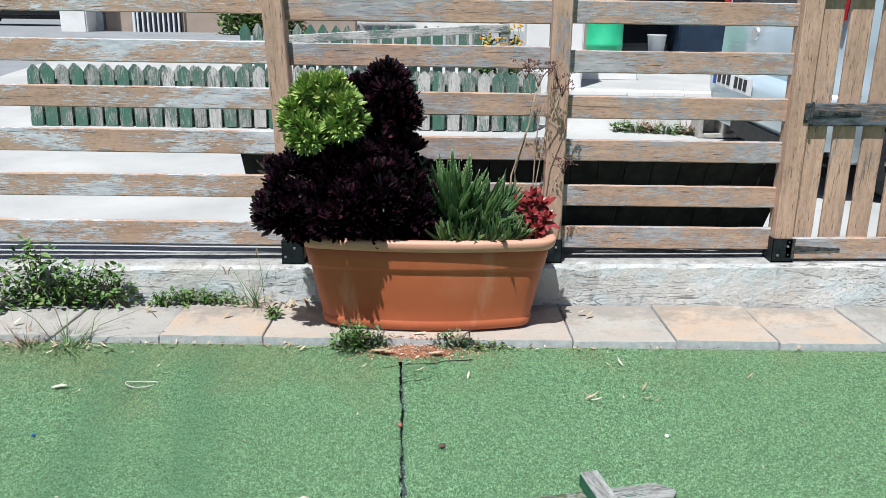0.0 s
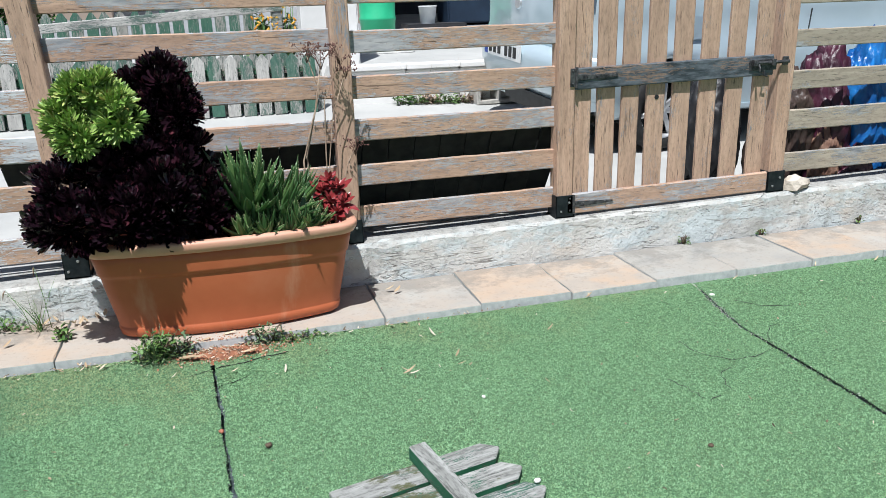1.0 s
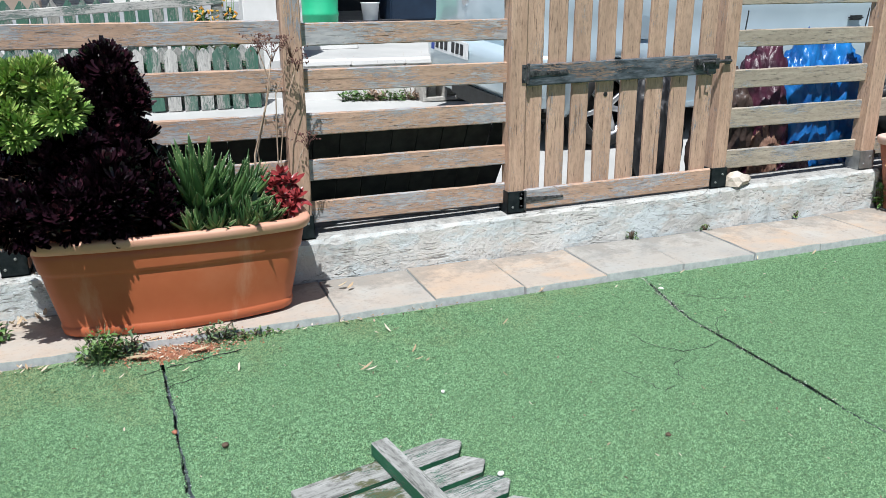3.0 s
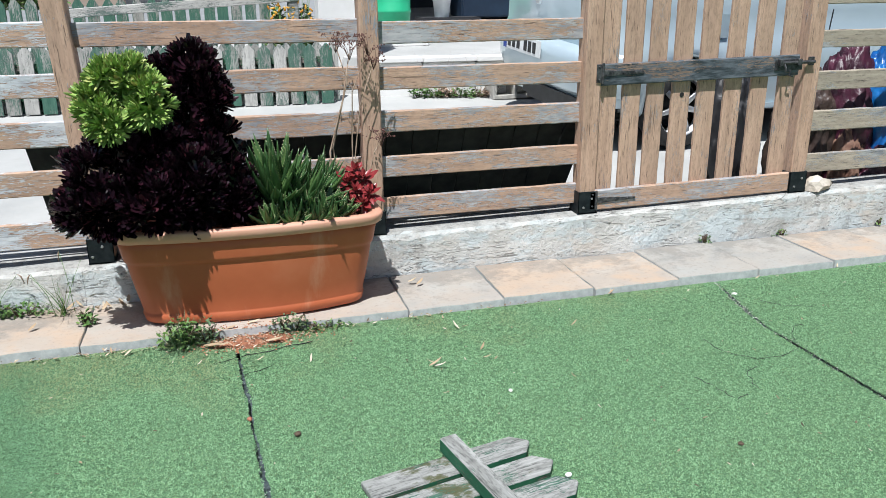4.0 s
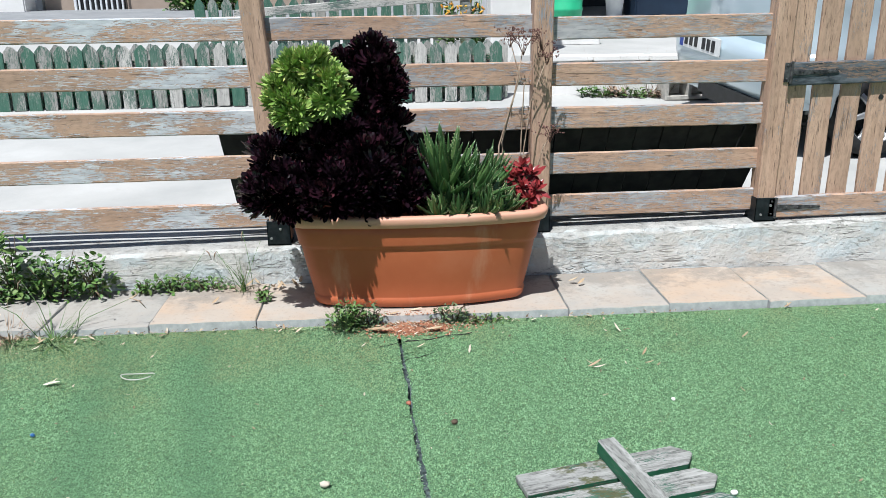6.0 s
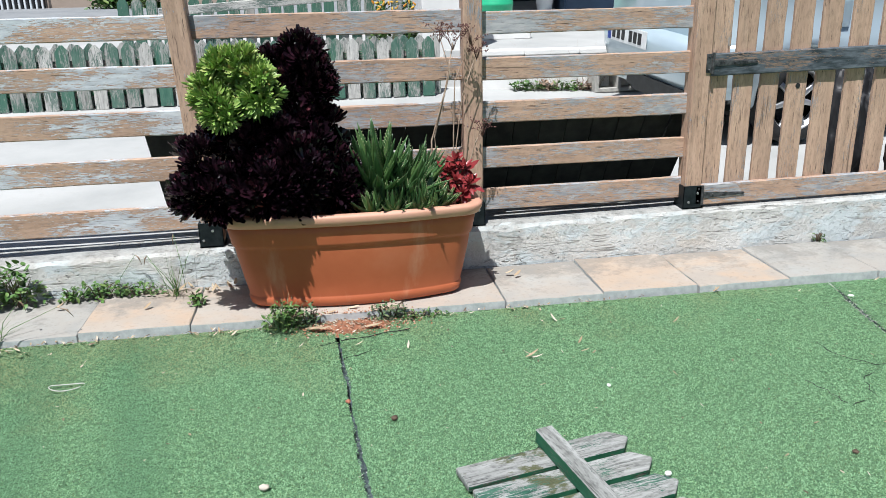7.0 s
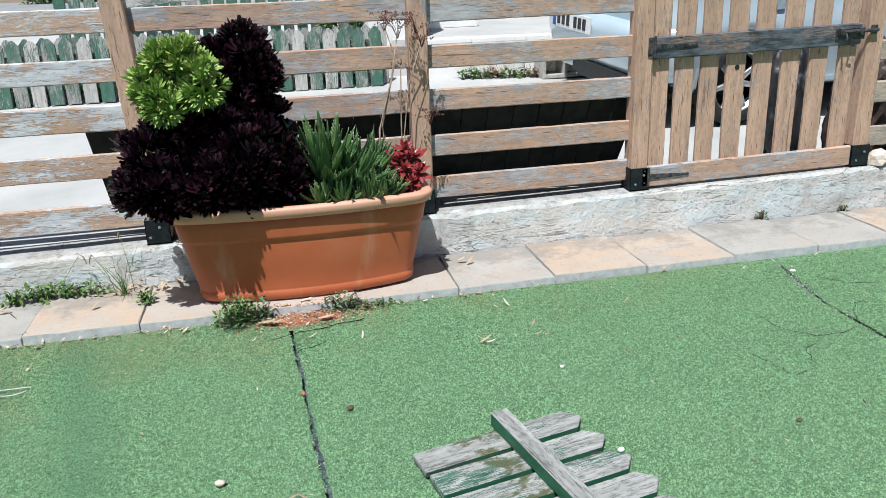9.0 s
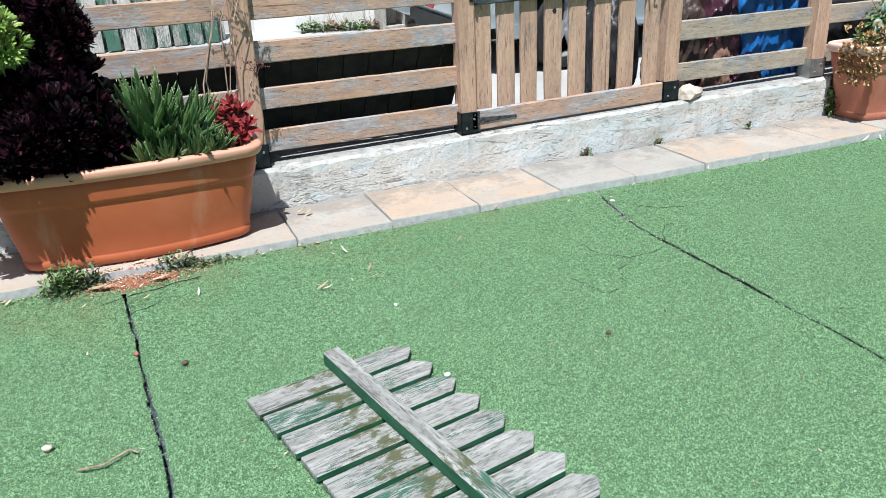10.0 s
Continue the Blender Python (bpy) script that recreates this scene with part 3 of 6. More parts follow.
def build_wall(x0, x1, y0, y1):
    n = int((x1 - x0) / 0.022)
    rings = []
    for i in range(n + 1):
        x = x0 + (x1 - x0) * i / n
        top = wall_top(x)
        chip = 0.022 * max(0.0, noise.noise((x * 5, 1, 0))) + 0.012 * max(0.0, noise.noise((x * 17, 2, 0))) + 0.003 * noise.noise((x * 40, 2, 0))
        ring = [(x, y0, -0.05)]
        for k in range(1, 7):
            z = -0.05 + (top - 0.018 - chip + 0.05) * k / 6
            ring.append((x, y0 + 0.005 * noise.noise((x * 5, z * 9, 4)) + 0.0025 * noise.noise((x * 22, z * 25, 4)), z))
        ring.append((x, y0 + 0.012 + chip, top - 0.004 - 0.3 * chip))
        ring.append((x, y0 + 0.035, top + 0.002 * noise.noise((x * 8, 5, 0))))
        ring.append((x, (y0 + y1) / 2, top + 0.003 * noise.noise((x * 5, 7, 0))))
        ring.append((x, y1, top))
        ring.append((x, y1, -0.05))
        rings.append(ring)
    return loft("wall", rings, smooth=False)


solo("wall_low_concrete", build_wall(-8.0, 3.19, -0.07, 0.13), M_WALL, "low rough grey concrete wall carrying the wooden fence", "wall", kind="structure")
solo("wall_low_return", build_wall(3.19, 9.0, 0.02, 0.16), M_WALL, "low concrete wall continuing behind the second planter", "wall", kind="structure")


# ---- wooden fence ----
fence = thing("wooden_fence", (-0.04, 0, wall_top(0)), "weathered plank fence with peeling paint on a low concrete wall", "fence")
POSTS = [(-3.42, 0.09), (-1.165, 0.085), (-0.042, 0.08), (0.957, 0.08), (2.105, 0.085), (3.105, 0.095), (4.6, 0.09)]
POST_FRONT = -0.045


def post_mesh(width, height, seed):
    return plank(height, width, 0.085, seed, 0.005, 0.001, 20)


STAND = Matrix.Rotation(radians(-90), 4, "Y")


for k, (px, w) in enumerate(POSTS):
    foot = wall_top(px)
    z0, z1 = foot + 0.025, 1.52
    # one post has been pushed over a little
    lean_deg = -3.1 if k == 1 else 0.0
    m = Matrix.Translation((px, POST_FRONT + 0.0425, 0.65)) @ Matrix.Rotation(radians(lean_deg), 4, "Y") @ Matrix.Translation((0, 0, (z0 + z1) / 2 - 0.65)) @ STAND
    if k == 1:
        px += 0.012
    post = part("post", post_mesh(w, z1 - z0, 40 + k), M_POST, fence, m)
    steel = M_STEEL if k == 5 else M_BLACK_METAL
    shoe = []
    hgt = 0.105
    t = 0.004
    zc = foot + hgt / 2
    shoe.append((box(w + 0.012, t, hgt, 0.001, 1), Matrix.Translation((px, POST_FRONT - t / 2 - 0.001, zc))))
    shoe.append((box(w + 0.012, t, hgt, 0.001, 1), Matrix.Translation((px, POST_FRONT + 0.085 + t / 2 + 0.001, zc))))
    for s in (-1, 1):
        shoe.append((box(t, 0.095, hgt, 0.001, 1), Matrix.Translation((px + s * (w / 2 + 0.004), POST_FRONT + 0.0425, zc))))
    shoe.append((box(w + 0.016, 0.10, 0.006, 0.001, 1), Matrix.Translation((px, 0, foot + 0.003))))
    me = joined("post_shoe", shoe, False)
    shoe_ob = part("post_shoe", me, steel, post, label="galvanised steel post shoe" if k == 5 else "black steel post shoe")

def cone_mesh(r1, r2, depth, sides=8, name="bolt"):
    bm = bmesh.new()
    bmesh.ops.create_cone(bm, cap_ends=True, segments=sides, radius1=r1, radius2=r2, depth=depth)
    return from_bm(bm, name)


BOLT = cone_mesh(0.006, 0.0045, 0.005)
for px, w in POSTS:
    for dx, dz in ((-0.02, 0.03), (0.02, 0.07)):
        part("bolt", BOLT, M_STEEL, fence, Matrix.Translation((px + dx, POST_FRONT - 0.0075, wall_top(px) + dz)) @ Matrix.Rotation(radians(90), 4, "X"))

# planks between the posts: bottom and top edge of each, bay by bay
BAYS = [
    (0, 1, [(0.280, 0.384), (0.489, 0.587), (0.680, 0.778), (0.866, 0.955), (1.050, 1.142), (1.246, 1.343)], M_BOARD_W),
    (1, 2, [(0.283, 0.380), (0.474, 0.566), (0.665, 0.762), (0.852, 0.946), (1.045, 1.135), (1.222, 1.314)], M_BOARD_B),
    (2, 3, [(0.285, 0.382), (0.472, 0.563), (0.666, 0.757), (0.844, 0.937), (1.031, 1.121), (1.225, 1.316)], M_BOARD_B),
    (4, 5, [(0.346, 0.442), (0.558, 0.660), (0.760, 0.852), (0.963, 1.046), (1.166, 1.258)], M_BOARD_N),
    (5, 6, [(0.346, 0.442), (0.558, 0.660), (0.760, 0.852), (0.963, 1.046), (1.166, 1.258)], M_BOARD_N),
]
seed = 100
for a, b, rows, mat in BAYS:
    x0, x1 = POSTS[a][0] - (0.03 if a == 1 else 0.01), POSTS[b][0] + (-0.02 if b == 1 else 0.01)
    for lo, hi in rows:
        seed += 1
        tilt = random.Random(seed).uniform(-0.12, 0.12)
        me = plank(x1 - x0, hi - lo, 0.022, seed, 0.004, 0.0014, 24)
        part("plank", me, mat, fence, Matrix.Translation(((x0 + x1) / 2, 0.011, (lo + hi) / 2)) @ Matrix.Rotation(radians(tilt), 4, "Y"))

# ---- gate ----
gate = thing("wooden_gate", (1.52, -0.02, 0.27), "closed low wooden picket gate with black strap hinges", "gate")
PALES = [(0.999, 1.088), (1.118, 1.208), (1.243, 1.330), (1.371, 1.464), (1.505, 1.598), (1.649, 1.740), (1.792, 1.883), (1.941, 2.030)]
for k, (a, b) in enumerate(PALES):
    me = plank(1.12, b - a, 0.02, 300 + k, 0.004, 0.0012, 18)
    part("pale", me, M_PALE, gate, Matrix.Translation(((a + b) / 2, -0.012, 0.30 + 0.56)) @ Matrix.Rotation(radians(random.Random(k).uniform(-0.3, 0.3)), 4, "Y") @ STAND)
gate_tilt = Matrix.Rotation(radians(-0.75), 4, "Y")
rail_lo = part("bottom_rail", plank(1.06, 0.096, 0.022, 321), M_BOARD_B, gate, Matrix.Translation((1.52, -0.034, 0.312)) @ gate_tilt)
rail_hi = part("middle_rail", plank(1.03, 0.096, 0.022, 322), M_RAIL_DARK, gate, Matrix.Translation((1.51, -0.034, 0.884)) @ gate_tilt, "dark stained rail with worn paint")
part("top_rail", plank(1.06, 0.096, 0.022, 323), M_BOARD_B, gate, Matrix.Translation((1.52, -0.034, 1.40)) @ gate_tilt)


def strap_hinge(at, parent):
    long = prism([(0.0, -0.014), (0.20, -0.005), (0.205, 0.0), (0.20, 0.005), (0.0, 0.014)], 0.004, bevel=0.001)
    leaf = box(0.024, 0.004, 0.08, 0.001, 1)
    pin = tube([(0, 0, -0.045), (0, 0, 0.045)], 0.006, 8)
    screws = []
    for dx, dz in ((0.05, 0.002), (0.10, 0), (0.16, 0), (-0.018, 0.028), (-0.018, -0.028)):
        bm = bmesh.new()
        bmesh.ops.create_cone(bm, cap_ends=True, segments=8, radius1=0.005, radius2=0.003, depth=0.004)
        screws.append((from_bm(bm, "s"), Matrix.Translation((dx, -0.004, dz)) @ Matrix.Rotation(radians(90), 4, "X")))
    me = joined("hinge", [(long, Matrix()), (leaf, Matrix.Translation((-0.018, 0.0, 0))), (pin, Matrix.Translation((0, -0.003, 0)))] + screws, False)
    return part("strap_hinge", me, M_IRON, parent, Matrix.Translation(at), "black iron strap hinge")


strap_hinge((1.0, -0.048, 0.885), rail_hi)
strap_hinge((1.0, -0.048, 0.305), rail_lo)
latch = [
    (box(0.15, 0.005, 0.05, 0.001, 1), Matrix.Translation((1.965, -0.048, 0.893))),
    (tube([(1.90, -0.06, 0.903), (2.10, -0.06, 0.905)], 0.008, 8), Matrix()),
    (tube([(1.93, -0.06, 0.903), (1.93, -0.075, 0.88), (1.93, -0.075, 0.865)], 0.005, 6), Matrix()),
    (box(0.018, 0.025, 0.03, 0.002, 1), Matrix.Translation((1.91, -0.058, 0.905))),
    (box(0.018, 0.025, 0.03, 0.002, 1), Matrix.Translation((2.01, -0.058, 0.905))),
    (box(0.03, 0.012, 0.04, 0.002, 1), Matrix.Translation((2.085, -0.052, 0.908))),
    (tube([(1.97, -0.055, 0.87), (1.965, -0.06, 0.845), (1.985, -0.06, 0.84)], 0.004, 6), Matrix()),
]
part("latch", joined("latch", latch, False), M_IRON, rail_hi, label="rusty black sliding bolt latch")

hole = cone_mesh(0.011, 0.011, 0.004, 14, "knot_hole")
part("knot_hole", hole, M_INK, gate, Matrix.Translation((1.42, -0.0225, 0.772)) @ Matrix.Rotation(radians(90), 4, "X"), "dark round knot hole")

# ---- paving slabs along the wall ----
pavement = thing("pavement", (0.4, -0.27, 0), "row of square sandstone slabs along the wall", "pavement", kind="structure")
PATH_END = 3.2
slab_rng = random.Random(12)


def slab_mesh(seed):
    """A square slab with worn, chipped arrises."""
    rng = random.Random(900 + seed)
    hx, hy, hz, n = 0.1975, 0.199, 0.035, 9
    edge = [(-hx + 2 * hx * i / n, -hy) for i in range(n)] + [(hx, -hy + 2 * hy * i / n) for i in range(n)]
    edge += [(-x, -y) for x, y in edge]
    foot, lip, top = [], [], []
    for x, y in edge:
        wear = 0.0015 + 0.0045 * rng.random() ** 3
        a = 0.9985 - 0.006 * rng.random() ** 4
        foot.append((x * a, y * a, -hz))
        lip.append((x * a, y * a, hz - wear))
        b = a - wear / hx
        top.append((x * b, y * b, hz))
    return loft("slab", [foot, lip, top], smooth=False)


for k in range(-15, 15):
    me = slab_mesh(k)
    lift = (0.0, 0.003, -0.003, 0.005, 0.0, 0.003, -0.002)[k % 7]
    m = Matrix.Translation((0.2 + 0.4 * k + slab_rng.uniform(-0.002, 0.002), -0.276 + slab_rng.uniform(-0.004, 0.004), 0.011 + lift + 0.0012 * min(8, max(0, k))))
    m = m @ Euler((radians(slab_rng.uniform(-0.4, 0.4)), radians(slab_rng.uniform(-0.5, 0.3)), radians(slab_rng.uniform(-0.5, 0.5)))).to_matrix().to_4x4()
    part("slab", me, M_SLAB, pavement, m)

# ---- large planter ----
def trough_ring(cx, hx, y_back, y_front, bow, z, rc=0.07, n=10, flare=0.0):
    """A rounded rectangle at height z whose front bows out by bow."""
    pts = []
    yc_b, yc_f = y_back - rc, y_front + rc
    corners = [(cx + hx - rc, yc_b, 0), (cx - hx + rc, yc_b, 90), (cx - hx + rc, yc_f, 180), (cx + hx - rc, yc_f, 270)]
    for c, (x, y, a0) in enumerate(corners):
        for k in range(n):
            a = radians(a0 + 90 * k / (n - 1))
            pts.append((x + rc * math.cos(a), y + rc * math.sin(a)))
        nx, ny, na = corners[(c + 1) % 4]
        if c in (0, 2):
            for k in range(1, 16):
                f = k / 16
                px = x + (nx - x) * f
                pts.append((px, (y + rc) if c == 0 else (y - rc)))
    out = []
    for px, py in pts:
        s = (px - cx) / hx
        if py < (y_back + y_front) / 2:
            py -= bow * max(0.0, 1 - s * s)
        out.append((px, py, z))
    return out


def build_trough(name, cx, top, base, z0, z1, rim_h, label, at_y, mats, category="planter"):
    """top, base: half length, back, front and bow of the trough at its mouth and foot."""
    ob = thing(name, (cx, at_y, z0), label, category)

    def mid(f, grow=0.0):
        hx = base[0] + (top[0] - base[0]) * f + grow
        return hx, base[1] + (top[1] - base[1]) * f + grow * 0.4, base[2] + (top[2] - base[2]) * f - grow, base[3] + (top[3] - base[3]) * f

    h = z1 - z0
    rings = []
    for f, g in ((0.0, -0.012), (0.004, -0.004), (0.02, 0.002), (0.095, 0.003), (0.105, -0.001), (0.12, -0.002), (0.3, 0.0), (0.5, 0.001), (0.63, 0.0), (0.66, -0.001), (0.664, 0.005), (0.70, 0.006), (0.8, 0.006), (0.9, 0.006)):
        hx, yb, yf, bow = mid(f, g)
        rings.append(trough_ring(cx, hx, yb, yf, bow, z0 + h * f, 0.05 + 0.015 * f))
    part("body", loft("trough", rings, cap=True), mats[0], ob)
    rim = []
    for dz, g in ((-rim_h, 0.006), (-rim_h * 0.95, 0.018), (-rim_h * 0.6, 0.023), (-rim_h * 0.25, 0.023), (-rim_h * 0.07, 0.019), (0.0, 0.008), (0.0, -0.004), (-rim_h * 0.12, -0.014), (-rim_h * 0.5, -0.018), (-rim_h * 2.2, -0.022)):
        hx, yb, yf, bow = mid(1.0 + dz / h, g)
        rim.append(trough_ring(cx, hx, yb, yf, bow, z1 + dz, 0.068))
    part("rim", loft("rim", rim, cap=False), mats[1], ob, label="thick rolled rim, paler than the body")
    hx, yb, yf, bow = mid(0.9, -0.012)
    outer = trough_ring(cx, hx, yb, yf, bow, z1 - 0.045, 0.07)
    verts = [((cx * (1 - f) + x * f), ((yb + yf) / 2 * (1 - f) + y * f), z + 0.018 * noise.noise((x * 14 * f, y * 14, 1)) * (1 - f * 0.5) + 0.012 * (1 - f)) for f in (0.05, 0.25, 0.45, 0.65, 0.85, 1.0) for x, y, z in outer]
    n = len(outer)
    faces = [(i * n + j, i * n + (j + 1) % n, (i + 1) * n + (j + 1) % n, (i + 1) * n + j) for i in range(5) for j in range(n)] + [tuple(range(n))]
    part("soil", mesh("soil", verts, faces, True), M_SOIL, ob, label="reddish dry soil")
    return ob


CX = -0.572
build_trough("planter", CX, (0.481, -0.105, -0.400, 0.052), (0.414, -0.125, -0.345, 0.070), 0.052, 0.432, 0.045,
             "long terracotta plastic trough planter full of succulents", -0.27, (M_TERRA, M_TERRA_RIM))


# ---- leaves and rosettes ----
def leaf(length, width, shape, curl=0.3, cup=0.25, rows=6, tip=1.0):
    """A leaf along +x, its upper side to +z, curving up by curl; three points across."""
    verts, faces = [], []
    for i in range(rows):
        f = i / (rows - 1)
        w = width / 2 * shape(f)
        a = curl * f
        x = length * f * math.cos(a * 0.7)
        z = length * f * math.sin(a)
        verts += [(x, -w, z + cup * w), (x, 0, z), (x, w, z + cup * w)]
    for i in range(rows - 1):
        for j in range(2):
            a = i * 3 + j
            faces.append((a, a + 1, a + 4, a + 3))
    return verts, faces


def spatula(f):
    return (0.28 + 0.9 * f ** 1.2) * (1.0 if f < 0.72 else max(0.42, 1 - ((f - 0.72) / 0.29) ** 2.2))


def strap(f):
    return (0.5 + 0.5 * f) * (1.0 if f < 0.6 else max(0.22, 1 - ((f - 0.6) / 0.42) ** 2.0))


def oval(f):
    return max(0.04, math.sin(math.pi * min(0.98, 0.06 + f * 0.92)) ** 0.8)


def blade(f):
    return max(0.04, 1 - f ** 1.5)


def rosette(n, radius, width, shape, seed, lo=8, hi=78, curl=0.35, cup=0.3):
    rng = random.Random(seed)
    # every leaf grows from the heart, so the rosette is one piece; tone tells its leaves apart
    verts, faces, tone = [Vector((0, 0, -0.15 * radius))], [], []
    for i in range(n):
        f = (i + 0.5) / n
        ln = radius * (0.42 + 0.58 * f ** 0.7) * rng.uniform(0.88, 1.08)
        lv, lf = leaf(ln, width * (0.65 + 0.35 * f), shape, curl * rng.uniform(0.6, 1.4), cup, 6)
        elev = radians(hi + (lo - hi) * f ** 0.8 + rng.uniform(-7, 7))
        m = Matrix.Rotation(i * 2.39996 + rng.uniform(-0.15, 0.15), 4, "Z") @ Matrix.Rotation(-elev, 4, "Y") @ Matrix.Rotation(rng.uniform(-0.15, 0.15), 4, "X")
        m = Matrix.Translation((0, 0, -0.3 * radius * f)) @ m
        o = len(verts)
        verts += [m @ Vector(v) for v in lv]
        faces += [tuple(k + o for k in q) for q in lf] + [(o, 0, o + 1), (o + 1, 0, o + 2)]
        tone += [rng.random()] * (len(lf) + 2)
    me = mesh("rosette", verts, faces, True)
    me.attributes.new("tone", "FLOAT", "FACE").data.foreach_set("value", tone)
    return me


def aim(at, direction, spin=0.0, scale=1.0):
    q = Vector(direction).to_track_quat("Z", "Y").to_matrix().to_4x4()
    return Matrix.Translation(at) @ q @ Matrix.Rotation(spin, 4, "Z") @ Matrix.Diagonal((scale, scale, scale, 1))


def cover_with(parent, lumps, meshes, material, count, seed, size, lift=0.35, keep=lambda p: True):
    """Rosettes over the skin of ellipsoids (centre, radii), facing outwards and a little up."""
    rng = random.Random(seed)
    placed = []
    tries = 0
    while len(placed) < count and tries < count * 60:
        tries += 1
        c, r = lumps[rng.randrange(len(lumps))]
        d = Vector((rng.gauss(0, 1), rng.gauss(0, 1), rng.gauss(0, 1))).normalized()
        shell = rng.choice((1.0, 1.0, 1.0, 0.72))
        p = Vector((c[0] + r[0] * d.x * shell, c[1] + r[1] * d.y * shell, c[2] + r[2] * d.z * shell))
        inside = any(sum(((p[k] - c2[k]) / r2[k]) ** 2 for k in range(3)) < 0.30 for c2, r2 in lumps)
        if inside and shell == 1.0 or not keep(p):
            continue
        if any((p - q).length < size * 0.52 for q in placed):
            continue
        placed.append(p)
        nrm = Vector((d.x / r[0], d.y / r[1], d.z / r[2])).normalized() + Vector((0, 0, lift))
        part("rosette", rng.choice(meshes), material, parent, aim(p, nrm, rng.uniform(0, 6.28), rng.uniform(0.75, 1.15)))
    return placed


# dark purple tree houseleek
purple = thing("purple_aeonium", (-0.85, -0.27, 0.40), "bushy near-black purple rosette succulent in the planter", "plant")
PURPLE_LUMPS = [
    ((-0.726, -0.250, 0.975), (0.075, 0.085, 0.080)),
    ((-0.821, -0.230, 0.945), (0.055, 0.06, 0.05)),
    ((-0.681, -0.260, 0.895), (0.05, 0.09, 0.075)),
    ((-0.726, -0.240, 0.91), (0.05, 0.05, 0.09)),
    ((-0.741, -0.260, 0.83), (0.085, 0.10, 0.13)),
    ((-0.711, -0.280, 0.65), (0.12, 0.14, 0.17)),
    ((-0.886, -0.300, 0.66), (0.15, 0.15, 0.17)),
    ((-1.056, -0.320, 0.61), (0.14, 0.15, 0.12)),
    ((-1.076, -0.400, 0.53), (0.13, 0.12, 0.085)),
    ((-0.896, -0.400, 0.56), (0.15, 0.13, 0.11)),
    ((-0.766, -0.390, 0.58), (0.10, 0.11, 0.13)),
    ((-0.626, -0.310, 0.53), (0.085, 0.11, 0.09)),
]
PURPLE_ROSETTES = [rosette(36, 0.066, 0.021, spatula, s, 4, 80, 0.55, 0.4) for s in (1, 2, 3)]
cover_with(purple, PURPLE_LUMPS, PURPLE_ROSETTES, M_PURPLE, 400, 4, 0.056, 0.75, lambda p: p.z > 0.44)
for k, (x, y, z) in enumerate([(-0.735, -0.25, 0.85), (-0.90, -0.27, 0.70), (-1.05, -0.32, 0.58), (-0.78, -0.30, 0.60), (-0.66, -0.30, 0.66)]):
    part("stem", tube([(-0.85 + 0.04 * k, -0.26, 0.38), ((x - 0.82) / 2, (y - 0.26) / 2, (z + 0.40) / 2), (x, y, z)], [0.014, 0.012, 0.009]), M_STEM, purple)

# lime-green one
lime = thing("green_aeonium", (-0.97, -0.30, 0.40), "bright lime-green rosette succulent growing through the purple one", "plant")
LIME_LUMPS = [((-1.008, -0.35, 0.965), (0.05, 0.06, 0.055)), ((-0.883, -0.36, 0.935), (0.05, 0.06, 0.05)), ((-1.063, -0.36, 0.90), (0.045, 0.05, 0.045)), ((-1.003, -0.42, 0.815), (0.05, 0.05, 0.05)),
              ((-0.948, -0.34, 0.955), (0.09, 0.08, 0.075)), ((-1.038, -0.37, 0.85), (0.065, 0.08, 0.075)), ((-0.873, -0.38, 0.87), (0.065, 0.07, 0.07)), ((-0.958, -0.33, 0.88), (0.06, 0.05, 0.06))]
LIME_ROSETTES = [rosette(34, 0.050, 0.0150, strap, s, 4, 82, 0.5, 0.6) for s in (11, 12, 13)]
cover_with(lime, LIME_LUMPS, LIME_ROSETTES, M_LIME, 165, 8, 0.046, 0.3)
for k, (x, y, z) in enumerate([(-0.93, -0.34, 0.90), (-1.02, -0.34, 0.80), (-0.88, -0.35, 0.82)]):
    part("stem", tube([(-0.95, -0.27, 0.38), (-0.97, -0.30, 0.62), (x, y, z)], [0.014, 0.012, 0.009]), M_STEM, lime)


